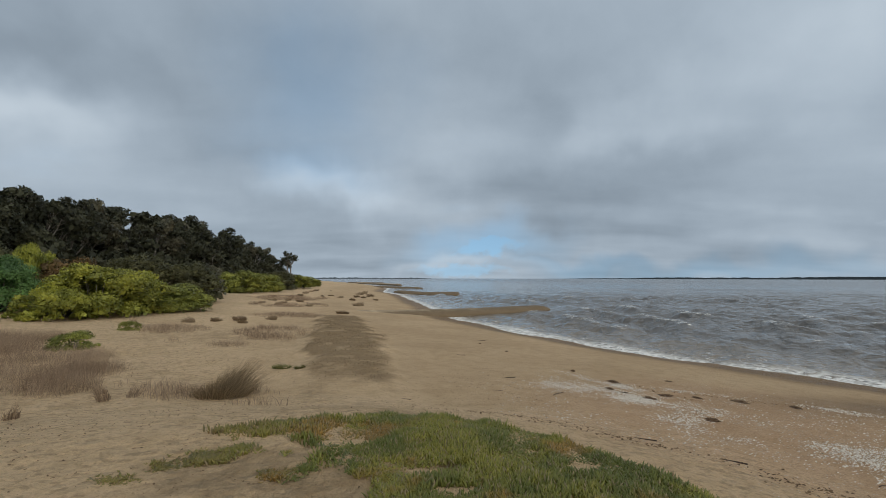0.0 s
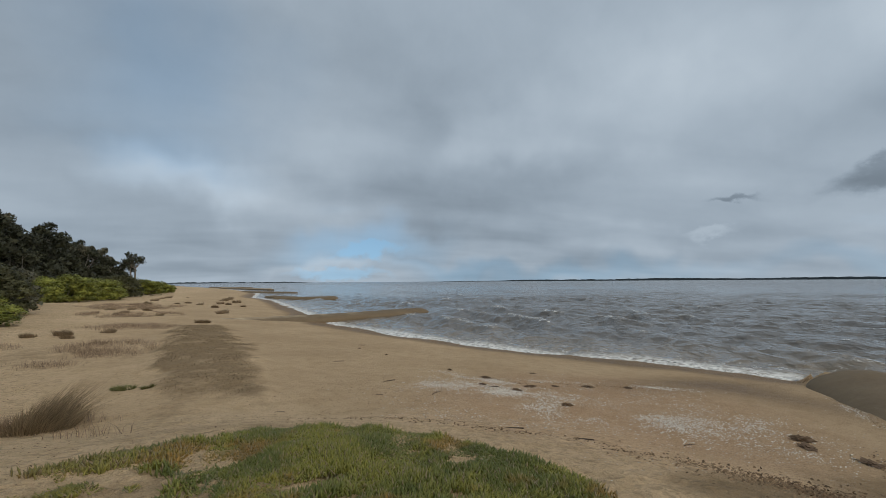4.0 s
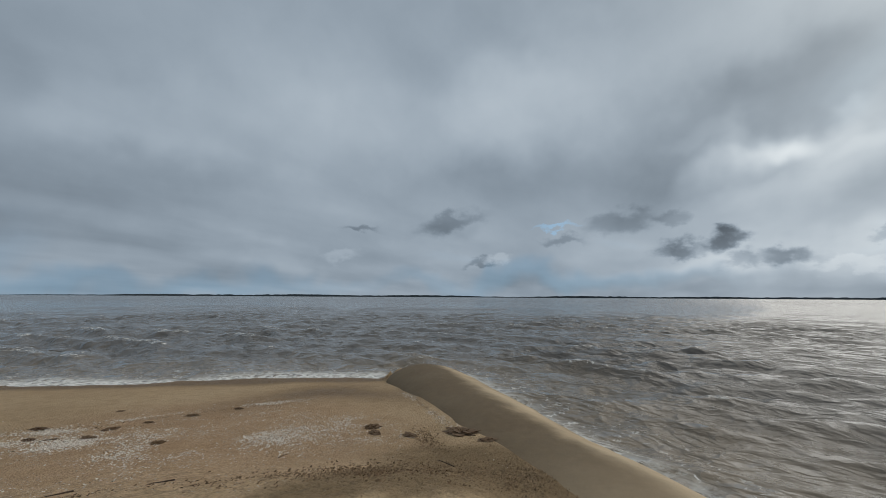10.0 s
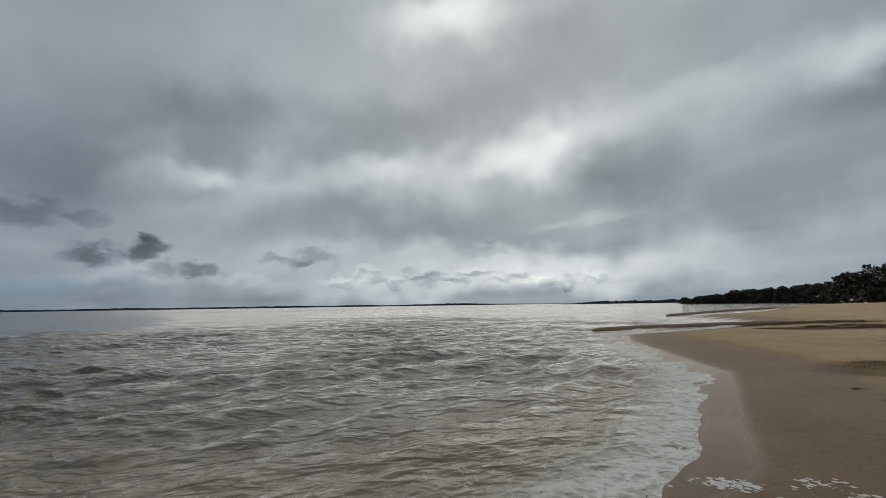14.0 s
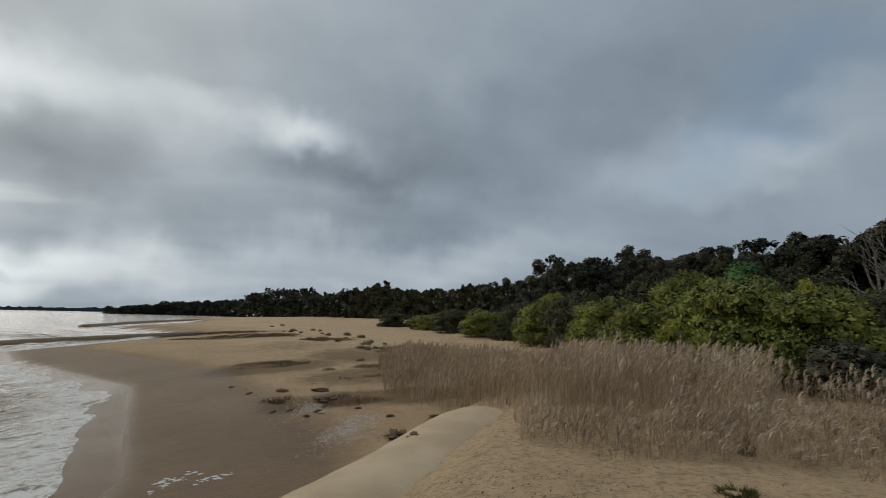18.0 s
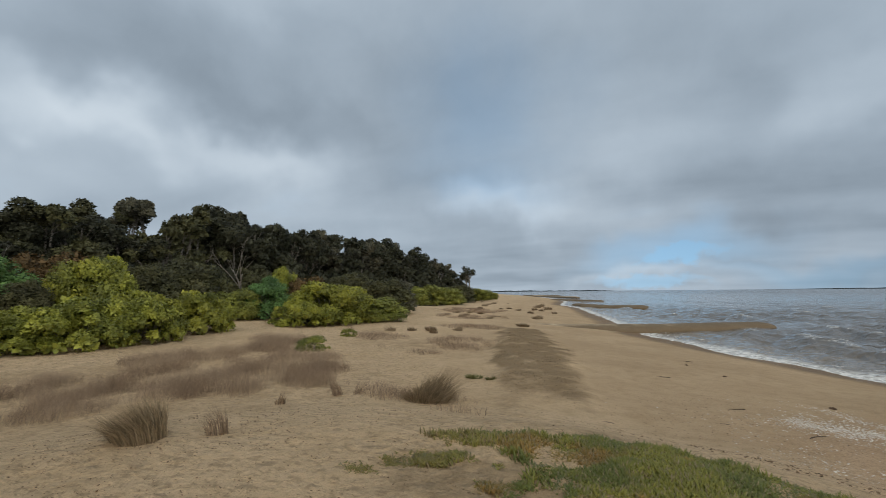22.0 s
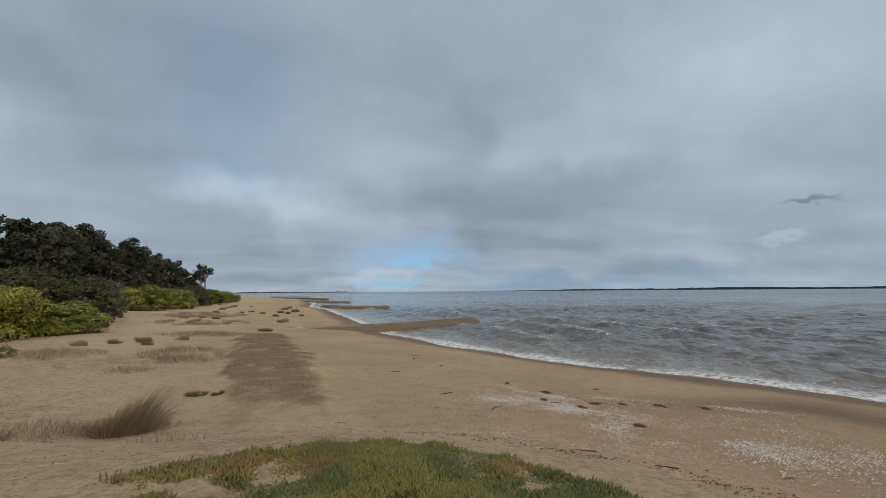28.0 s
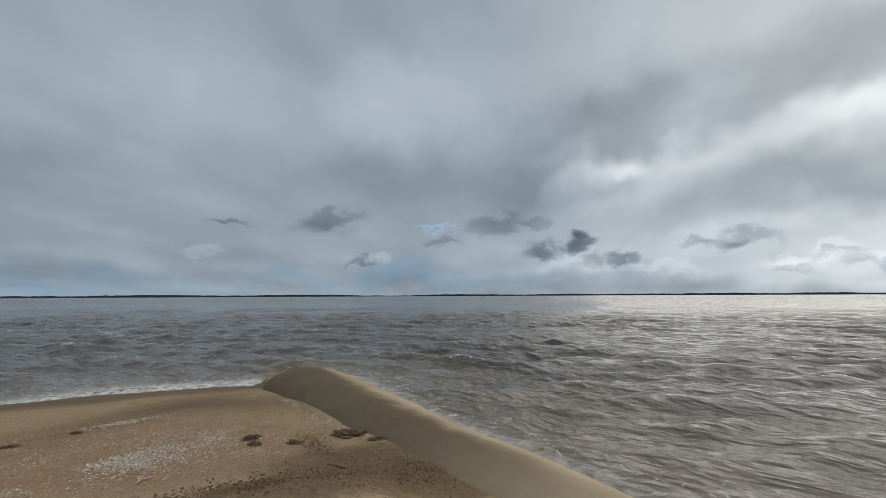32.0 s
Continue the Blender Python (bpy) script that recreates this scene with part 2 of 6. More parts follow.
brighten(0.114, patch(177.9, 6.1, 29.6, 5.0, 0))
brighten(-0.052, patch(305.4, 29.1, 21.5, 11.0, 0))
brighten(0.048, patch(239.2, 15.4, 32.4, 9.6, 0))
brighten(-0.058, patch(296.8, 26.8, 24.4, 10.9, 0))
brighten(-0.039, patch(169.6, 7.5, 30.2, 4.7, -4))
brighten(0.085, patch(232.9, 18.1, 19.5, 4.5, 10))
brighten(0.133, patch(182.9, 21.4, 9.0, 3.6, -8))
brighten(0.057, patch(198.5, 9.1, 20.1, 4.7, 0))
brighten(0.095, patch(237.1, 19.8, 19.4, 5.8, 0))
brighten(0.076, patch(232.8, 18.7, 19.4, 4.4, -8))
brighten(0.057, patch(246.3, 22.9, 7.1, 2.6, 0))
brighten(-0.039, patch(260.9, 35.1, 34.7, 7.6, 0))
brighten(0.067, patch(289.5, 18.6, 18.0, 4.8, -5))
brighten(-0.039, patch(304.9, 24.2, 18.5, 6.9, 0))
brighten(-0.046, patch(298.5, 21.9, 31.6, 5.1, 0))
brighten(0.095, patch(292.9, 18.2, 16.9, 3.9, -18))
brighten(0.076, patch(314.1, 16.8, 13.8, 5.1, 0))
brighten(0.038, patch(300.4, 18.7, 20.5, 4.2, -20))
brighten(-0.046, patch(322.1, 29.8, 28.6, 6.6, -8))
brighten(0.095, patch(344.2, 13.4, 11.8, 5.3, 0))
brighten(-0.033, patch(359.9, 8.1, 28.2, 6.2, 0))
for k, (a, e) in enumerate(((118.5, 3.6), (121.8, 4.4), (126.0, 3.1), (129.3, 4.3), (133.0, 3.3), (136.2, 4.6), (139.5, 3.0), (142.6, 3.9), (146.2, 2.7), (152.0, 3.4))):
    brighten(0.09, patch(a, e + 0.55, 2.0 + k % 3 * 0.5, 0.6, 0, soft=False))
    brighten(-0.15, patch(a + 0.3, e - 0.15, 2.2 + k % 2 * 0.9, 0.55, 3, soft=False))
brighten(0.09, patch(98, 29, 24, 13, 0))
brighten(0.09, patch(184, 6, 26, 8, 0))
brighten(0.09, patch(206, 8, 24, 9, 0))
brighten(-0.05, patch(24, 17, 22, 14, 0))
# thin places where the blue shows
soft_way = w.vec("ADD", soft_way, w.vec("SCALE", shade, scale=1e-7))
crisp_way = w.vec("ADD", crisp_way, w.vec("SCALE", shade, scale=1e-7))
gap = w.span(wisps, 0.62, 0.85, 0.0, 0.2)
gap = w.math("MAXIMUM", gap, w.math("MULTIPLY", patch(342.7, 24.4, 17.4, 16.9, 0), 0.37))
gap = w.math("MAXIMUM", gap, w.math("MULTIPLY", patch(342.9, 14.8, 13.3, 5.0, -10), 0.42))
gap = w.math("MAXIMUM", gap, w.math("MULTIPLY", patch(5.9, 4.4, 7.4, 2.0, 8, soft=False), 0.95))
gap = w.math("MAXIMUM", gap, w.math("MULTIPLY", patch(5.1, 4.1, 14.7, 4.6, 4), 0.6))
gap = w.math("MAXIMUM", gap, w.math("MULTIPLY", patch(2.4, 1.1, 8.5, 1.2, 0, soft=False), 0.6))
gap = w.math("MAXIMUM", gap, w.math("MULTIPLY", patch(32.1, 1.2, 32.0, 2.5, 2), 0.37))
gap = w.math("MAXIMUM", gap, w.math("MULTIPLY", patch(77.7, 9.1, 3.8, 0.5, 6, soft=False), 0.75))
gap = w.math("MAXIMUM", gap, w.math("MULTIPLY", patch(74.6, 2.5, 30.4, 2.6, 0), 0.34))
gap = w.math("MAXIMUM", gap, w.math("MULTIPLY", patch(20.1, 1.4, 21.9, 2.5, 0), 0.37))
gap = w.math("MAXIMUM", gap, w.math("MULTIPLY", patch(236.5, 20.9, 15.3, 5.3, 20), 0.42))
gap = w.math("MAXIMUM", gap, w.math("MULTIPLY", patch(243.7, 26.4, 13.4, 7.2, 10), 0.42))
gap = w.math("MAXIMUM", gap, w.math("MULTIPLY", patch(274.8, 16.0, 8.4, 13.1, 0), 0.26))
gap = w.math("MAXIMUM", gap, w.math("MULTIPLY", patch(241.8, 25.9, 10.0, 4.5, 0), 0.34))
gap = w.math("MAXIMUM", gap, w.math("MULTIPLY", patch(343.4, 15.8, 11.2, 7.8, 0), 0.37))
light = w.math("MAXIMUM", shade, 0.07)
cloud = w.mix(w.span(light, 0.2, 1.0), (0.785, 0.97, 1.17), (0.935, 1.0, 1.035))
cloud = w.mix(w.math("MULTIPLY", w.math("MINIMUM", glow, 1.0), 0.8), cloud, (0.95, 1.0, 0.99))
cloud = w.mix(1.0, cloud, w.math("MULTIPLY", light, w.math("ADD", w.math("MULTIPLY", glow, 0.22), 1.0)), "MULTIPLY")
clear = w.mix(1.0, blue.outputs[0], (0.17, 0.195, 0.18), "MULTIPLY")
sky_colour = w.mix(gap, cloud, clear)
back = w.add("ShaderNodeBackground")
w.put(back.inputs[0], sky_colour)
back.inputs[1].default_value = 1.0
w.tree.links.new(back.outputs[0], w.add("ShaderNodeOutputWorld").inputs[0])

sun = new("sun", bpy.data.lights.new("sun", "SUN"))
sun.data.energy, sun.data.angle, sun.data.color = 1.25, radians(100), (1.0, 0.89, 0.74)
sun.matrix_world = look(SUN * 50, (0, 0, 0))


# ---- shape of the land ----
def lattice(ix, iy, seed):
    n = (ix.astype(np.int64) * 374761393 + iy.astype(np.int64) * 668265263 + seed * 982451653) & 0xFFFFFFFF
    n = ((n ^ (n >> 13)) * 1274126177) & 0xFFFFFFFF
    return ((n ^ (n >> 16)) & 0xFFFF) / 65535.0


def grain(x, y, size, seed=0):
    """Smooth random heights from -1 to 1 with lumps of that size."""
    x, y = x / size, y / size
    ix, iy = np.floor(x), np.floor(y)
    fx, fy = x - ix, y - iy
    fx, fy = fx * fx * (3 - 2 * fx), fy * fy * (3 - 2 * fy)
    a, b = lattice(ix, iy, seed), lattice(ix + 1, iy, seed)
    c, d = lattice(ix, iy + 1, seed), lattice(ix + 1, iy + 1, seed)
    return ((a + (b - a) * fx) * (1 - fy) + (c + (d - c) * fx) * fy) * 2 - 1


def layers(x, y, size, octaves, seed=0):
    total, gain = 0, 1.0
    for k in range(octaves):
        total, size, gain = total + gain * grain(x, y, size, seed + k), size * 0.5, gain * 0.5
    return total


def ease(v, a, b):
    u = np.clip((v - a) / (b - a), 0, 1)
    return u * u * (3 - 2 * u)


# water's edge from the far south to the far north; the geotextile tube lies between the two beaches
SOUTH_EDGE = [(3.6, -5.2), (3.4, -9.4), (4.4, -12.9), (6.3, -20.0), (11, -26.2), (15.5, -32), (18.5, -38), (15, -52), (13, -66), (22, -82), (30, -92), (26, -130), (30, -180), (45, -210), (32, -300), (10, -420), (-50, -900), (-400, -4500)]
NORTH_EDGE = [(13.3, 9.6), (12, 11.8), (10.6, 13.5), (8.5, 15.7), (6.4, 19), (3.7, 24.3), (1.0, 30), (-0.2, 36), (-2.0, 45), (-5, 60), (-8, 76), (-13, 90), (-16, 120), (-25, 160), (-45, 225), (-85, 330), (-300, 800), (-1500, 4500)]
TUBE_EDGE = [(4.4, -3.0), (8.4, 0.7), (14.9, 6.8)]
TUBE_WAY = Vector((0.70, 0.72)).normalized()
TUBE_SIDE = Vector((0.72, -0.70)).normalized()


def tube_centre(s):
    """Middle line of the near tube, s metres along it; it starts under the reeds and ends in the water."""
    u = min(max((s + 5) / 10, 0), 1)
    side = 3.25 + 0.5 * u * u * (3 - 2 * u) + 0.6 * min(max((s - 5) / 10, 0), 1)
    return TUBE_SIDE * side + TUBE_WAY * s


def edge_distance(x, y, line):
    best = np.full(x.shape, 1e9)
    for (ax, ay), (bx, by) in zip(line, line[1:]):
        dx, dy = bx - ax, by - ay
        u = np.clip(((x - ax) * dx + (y - ay) * dy) / (dx * dx + dy * dy), 0, 1)
        best = np.minimum(best, np.hypot(x - ax - u * dx, y - ay - u * dy))
    return best


def inside(x, y):
    """True on the land side of the water's edge."""
    ring = [(-4500, -4500)] + SOUTH_EDGE[::-1] + [(3.2, -3.4), (2.9, -2.7), (12.2, 6.7)] + NORTH_EDGE + [(-4500, 4500)]
    odd = np.zeros(x.shape, bool)
    for (ax, ay), (bx, by) in zip(ring, ring[1:] + ring[:1]):
        if ay != by:
            odd ^= ((ay > y) != (by > y)) & (x < (bx - ax) * (y - ay) / (by - ay) + ax)
    return odd


def profile(d):
    up = np.interp(d, [0, 3, 6, 10, 16, 30, 60, 120], [0, 0.32, 0.58, 0.8, 1.05, 1.3, 2.2, 3.5])
    return np.where(d < 0, np.maximum(0.1 * d, -2.5), up)


def worn_at(x, y):
    """1 on the low swell of dark turf and litter north of the dune, 0 off it."""
    middle = -1.75 - 0.255 * (y - 8.0)
    across = np.abs(x - middle) / (0.85 + 0.04 * np.clip(y - 8, 0, 15)) + 0.3 * layers(x, y, 1.5, 4, 77)
    return ease(-across, -1.5, -0.55) * ease(y + 1.0 * layers(x, y, 1.1, 3, 78), 4.5, 12.5) * ease(-y, -26.5, -23.5)


def land(x, y):
    """Height of the sand without its finest relief."""
    ins = inside(x, y)
    dn, ds = edge_distance(x, y, NORTH_EDGE), edge_distance(x, y, SOUTH_EDGE)
    s, o = x * TUBE_WAY.x + y * TUBE_WAY.y, x * TUBE_SIDE.x + y * TUBE_SIDE.y
    over = ease(o, 3.0, 4.2)
    both = np.minimum(dn, ds)
    d = np.where(ins, dn * (1 - over) + ds * over, -both)
    d = np.where(ins & (s > 15.5), np.minimum(d, both), d)
    d = d + grain(x, y, 2.3, 5) * 0.25 + grain(x, y, 0.9, 8) * 0.1
    z = profile(d)
    # the dune on which the walker stands, with a shallow swale behind it
    mound = ease(-np.hypot((x + 1.2) / 6.6, (y - 0.6) / 6.4), -1.15, -0.55) * (1 - ease(o, 1.5, 3.0))
    z = np.where(ins, z * (1 - mound) + np.maximum(z, 1.47) * mound, z)
    ridge = np.exp(-(((x + 5.6) / 1.6) ** 2 + ((y - 1.6) / 4.2) ** 2))
    z = z + np.where(ins, 0.1 * ridge, 0)
    swale = np.exp(-(((x + 9.8) / 2.3) ** 2 + ((y - 3.0) / 6.5) ** 2))
    z = z - np.where(ins, 0.12 * swale, 0)
    bank = ease(-x, 13, 24) * ease(y, -3, 4) * ease(-y, -60, -30)
    z = z + np.where(ins, 0.25 * bank, 0)
    # under the tube the sand falls away to the sea bed
    drop = ease(o, 3.3, 4.5) * ease(s, -3.2, -0.6)
    z = np.where(ins, z * (1 - drop) - 0.5 * drop, z)
    # the sand lies lower along the tube
    beside = np.exp(-((o - 3.4) / 1.0) ** 4) * ease(-s, -9, -2)
    z = np.where(ins, z * (1 - beside) + np.minimum(z, 0.93) * beside, z)
    lumps = layers(x, y, 3.5, 3, 21) * 0.05 * ease(d, 4, 12) + layers(x, y, 22, 2, 31) * 0.25 * ease(d, 18, 40)
    return z + np.where(ins, lumps + 0.14 * worn_at(x, y), 0)


def ground_z(x, y):
    return float(land(np.array([float(x)]), np.array([float(y)]))[0])


def steps(lo, hi, fine, near_lo, near_hi, growth):
    """Grid lines, fine between near_lo and near_hi and growing wider outside."""
    line = list(np.arange(near_lo, near_hi, fine))
    gap_, at = fine, line[-1]
    while at < hi:
        gap_ *= growth
        at += gap_
        line.append(at)
    gap_, at = fine, line[0]
    low = []
    while at > lo:
        gap_ *= growth
        at -= gap_
        low.append(at)
    return np.array(low[::-1] + line)


def grid_mesh(name, gx, gy, z, attributes=()):
    nx, ny = len(gx), len(gy)
    xx, yy = np.meshgrid(gx, gy)
    co = np.stack([xx, yy, z], -1).reshape(-1, 3)
    i = (np.arange(ny - 1)[:, None] * nx + np.arange(nx - 1)[None, :]).ravel()
    faces = np.stack([i, i + 1, i + nx + 1, i + nx], -1)
    me = bpy.data.meshes.new(name)
    me.vertices.add(len(co))
    me.vertices.foreach_set("co", co.ravel().astype(np.float32))
    me.loops.add(faces.size)
    me.loops.foreach_set("vertex_index", faces.ravel().astype(np.int32))
    me.polygons.add(len(faces))
    me.polygons.foreach_set("loop_start", (np.arange(len(faces)) * 4).astype(np.int32))
    me.update()
    me.polygons.foreach_set("use_smooth", np.ones(len(faces), bool))
    for key, values in attributes:
        me.attributes.new(key, "FLOAT", "POINT").data.foreach_set("value", values.ravel().astype(np.float32))
    return me


# ---- materials ----
def material(name, colour, rough=0.8, spec=0.3, build=None):
    """A principled material; build(n, shader, position) may set its sockets."""
    m = bpy.data.materials.new(name)
    m.use_nodes = True
    n = Nodes(m.node_tree)
    shader = n.add("ShaderNodeBsdfPrincipled")
    n.tree.links.new(shader.outputs[0], n.add("ShaderNodeOutputMaterial").inputs[0])
    shader.inputs["Base Color"].default_value = (*colour, 1)
    shader.inputs["Roughness"].default_value = rough
    shader.inputs["Specular IOR Level"].default_value = spec
    if build:
        build(n, shader, n.add("ShaderNodeNewGeometry").outputs["Position"])
    return m


def attr(n, name):
    return n.add("ShaderNodeAttribute", attribute_name=name).outputs["Fac"]


def swirl(n, p, scale):
    """A smooth random push in all directions."""
    t = n.add("ShaderNodeTexNoise")
    n.put(t.inputs["Vector"], p)
    t.inputs["Scale"].default_value = scale
    t.inputs["Detail"].default_value = 3.0
    return t.outputs["Color"]


def sand_look(n, s, p):
    wet, shells, litter, trod, trail = attr(n, "wet"), attr(n, "shells"), attr(n, "litter"), attr(n, "trod"), attr(n, "trail")
    broad, mid, fine = n.noise(p, 0.35, 4), n.noise(p, 3.0, 5), n.noise(p, 70.0, 4, 0.7)
    c = n.mix(n.span(broad, 0.3, 0.7), (0.71, 0.517, 0.318), (0.605, 0.434, 0.258))
    c = n.mix(n.math("MULTIPLY", n.span(mid, 0.4, 0.75), 0.35), c, (0.40, 0.275, 0.14))
    c = n.mix(n.math("MULTIPLY", n.span(fine, 0.45, 0.8), 0.55), c, (0.255, 0.175, 0.095))
    c = n.mix(n.math("MULTIPLY", n.span(n.noise(p, 16.0, 6, 0.75), 0.52, 0.7), 0.5), c, (0.285, 0.2, 0.108))
    c = n.mix(n.math("MULTIPLY", trail, 0.75), c, n.mix(mid, (0.74, 0.57, 0.375), (0.62, 0.46, 0.29)))
    c = n.mix(shells, c, n.mix(n.span(mid, 0.3, 0.7), (0.66, 0.452, 0.28), (0.585, 0.388, 0.225)))
    grit = n.math("MULTIPLY", n.span(n.noise(p, 38.0, 3, 0.6), 0.5, 0.62), n.span(shells, 0.05, 0.6))
    c = n.mix(n.math("MULTIPLY", grit, 0.6), c, (0.33, 0.205, 0.115))
    # broken shell lying thick along the tide line
    cell = n.cells(p, 42.0)
    colour = n.cells(p, 42.0, out="Color")
    split = n.add("ShaderNodeSeparateColor")
    n.put(split.inputs[0], colour)
    many = n.math("MULTIPLY", n.span(n.noise(p, 1.1, 5, 0.6), 0.42, 0.68), shells)
    chip = n.math("MULTIPLY", n.math("LESS_THAN", cell, 0.38), n.math("LESS_THAN", split.outputs[0], n.math("MULTIPLY", many, 0.42)))
    c = n.mix(chip, c, n.mix(split.outputs[1], (0.78, 0.72, 0.62), (0.5, 0.42, 0.33)))
    # dry plant litter
    straw = n.noise(p, 14.0, 6, 0.75)
    c = n.mix(n.math("MULTIPLY", n.span(n.math("ADD", litter, n.math("MULTIPLY", n.math("SUBTRACT", n.noise(p, 1.6, 7, 0.72), 0.5), 1.5)), 0.22, 1.05), n.span(straw, 0.2, 0.65, 0.5, 0.95)), c, n.mix(n.span(straw, 0.35, 0.65), (0.175, 0.117, 0.058), (0.28, 0.195, 0.105)))
    c = n.mix(n.math("MULTIPLY", n.math("MINIMUM", wet, 1.0), 0.9), c, n.mix(1.0, c, (0.31, 0.265, 0.215), "MULTIPLY"))
    specks = n.math("MULTIPLY", n.span(n.noise(n.vec("MULTIPLY", p, (1.0, 1.5, 1.0)), 8.0, 5, 0.62, 0.5), 0.5, 0.64), n.span(trod, 0.1, 0.9))
    c = n.mix(n.math("MULTIPLY", specks, 0.5), c, (0.25, 0.175, 0.1))
    n.put(s.inputs["Base Color"], c)
    n.put(s.inputs["Roughness"], n.span(wet, 1.0, 1.3, n.span(wet, 0.4, 1.0, 0.9, 0.55), 0.12))
    dimples = n.math("ADD", n.math("MULTIPLY", n.cells(n.vec("ADD", p, n.vec("SCALE", swirl(n, p, 4.0), scale=0.15)), 6.5, "SMOOTH_F1"), 0.45), n.math("MULTIPLY", n.noise(p, 7.5, 4, 0.55), 0.5))
    h = n.math("ADD", n.math("MULTIPLY", n.math("MULTIPLY", dimples, trod), 1.35), n.math("MULTIPLY", n.noise(p, 22.0, 5, 0.65), 0.34))
    h = n.math("ADD", h, n.math("MULTIPLY", fine, 0.08))
    n.put(s.inputs["Normal"], n.bump(h, 1.0, 0.16))


SAND = material("sand", (0.4, 0.3, 0.2), 0.9, 0.16, sand_look)


def water_look(n, s, p):
    shore, crest = attr(n, "shore"), attr(n, "crest")
    n.put(s.inputs["Base Color"], n.mix(n.span(shore, 0.0, 9.0), (0.22, 0.178, 0.128), (0.145, 0.131, 0.115)))
    run = n.add("ShaderNodeMapping", vector_type="TEXTURE")
    n.put(run.inputs[0], p)
    run.inputs["Rotation"].default_value = (0, 0, radians(-25))
    run.inputs["Scale"].default_value = (1.0, 1.7, 1.0)
    q = run.outputs[0]

    def crests(scale, detail):
        """Short peaked wavelets."""
        return n.math("SUBTRACT", 1.0, n.math("ABSOLUTE", n.math("MULTIPLY", n.math("SUBTRACT", n.noise(q, scale, detail, 0.5), 0.5), 3.0)))

    ripples = n.math("ADD", n.math("MULTIPLY", n.noise(q, 9.0, 3, 0.6), 0.25), n.math("MULTIPLY", crests(2.6, 2), 0.42))
    ripples = n.math("ADD", ripples, n.math("MULTIPLY", crests(0.9, 2), 1.25))
    ripples = n.math("ADD", ripples, n.math("MULTIPLY", n.noise(q, 0.3, 4, 0.6), 7.0))
    n.put(s.inputs["Normal"], n.bump(ripples, 1.0, 0.105))
    n.put(s.inputs["Roughness"], n.span(shore, 20.0, 250.0, 0.07, 0.16))
    lace = n.noise(p, 3.2, 8, 0.72, 0.6)
    lines = n.cells(n.vec("ADD", p, n.vec("SCALE", swirl(n, p, 1.4), scale=0.9)), 2.6, "DISTANCE_TO_EDGE")
    edge = n.span(shore, 0.3, 1.5, 1.0, 0.0)
    swash = n.math("MULTIPLY", n.span(shore, 0.5, 4.0, 1.0, 0.0), n.span(lines, 0.01, 0.09, 1.0, 0.0))
    caps = n.math("MULTIPLY", n.span(crest, 0.62, 1.0), n.span(lace, 0.5, 0.62))
    foam = n.math("MAXIMUM", n.math("MULTIPLY", edge, n.math("MULTIPLY", n.span(lace, 0.36, 0.5), n.span(lines, 0.02, 0.25, 1.0, 0.5))), n.math("MULTIPLY", swash, n.span(lace, 0.5, 0.62)))
    foam = n.math("MAXIMUM", foam, caps, True)
    white = n.add("ShaderNodeBsdfDiffuse")
    white.inputs[0].default_value = (0.78, 0.76, 0.71, 1)
    out = [x for x in n.tree.nodes if x.type == "OUTPUT_MATERIAL"][0]
    both = n.add("ShaderNodeMixShader")
    n.put(both.inputs[0], foam)
    n.tree.links.new(s.outputs[0], both.inputs[1])
    n.tree.links.new(white.outputs[0], both.inputs[2])
    n.tree.links.new(both.outputs[0], out.inputs[0])


WATER = material("sea_water", (0.06, 0.065, 0.06), 0.06, 0.145, water_look)

# ---- ground and water ----
gx, gy = steps(-4400, 4400, 0.11, -9, 9, 1.06), steps(-4400, 4400, 0.11, -10, 25.5, 1.06)
xx, yy = np.meshgrid(gx, gy)
zz = land(xx, yy)
on_land = inside(xx, yy)
shells_at = lambda x, y: np.exp(-(((x - 4.6) / 3.2) ** 2 + ((y - 6.6) / 3.4) ** 2) ** 2) + 0.5 * np.exp(-(((x + 1.2) / 2.4) ** 2 + ((y + 11.5) / 3.0) ** 2) ** 2)
shells = np.clip(shells_at(xx, yy) * on_land, 0, 1)
south_wash = ease(-edge_distance(xx, yy, SOUTH_EDGE), -5.5, -3.5) * (yy < -3) * on_land * 0.95
wet = np.maximum(ease(-zz, -0.27, -0.08), south_wash) + 0.3 * ease(-zz, -1.0, -0.75) * on_land + 0.55 * np.exp(-(((xx - 8.6) / 2.5) ** 2 + ((yy - 8.2) / 1.0) ** 2)) + 0.5 * np.exp(-(((xx - 9.2) / 1.0) ** 2 + ((yy - 6.4) / 2.0) ** 2))
wet = np.clip(wet, 0, 1) + 0.33 * ease(-edge_distance(xx, yy, SOUTH_EDGE), -1.5, -0.5) * (yy < -3)
litter = np.zeros_like(zz)
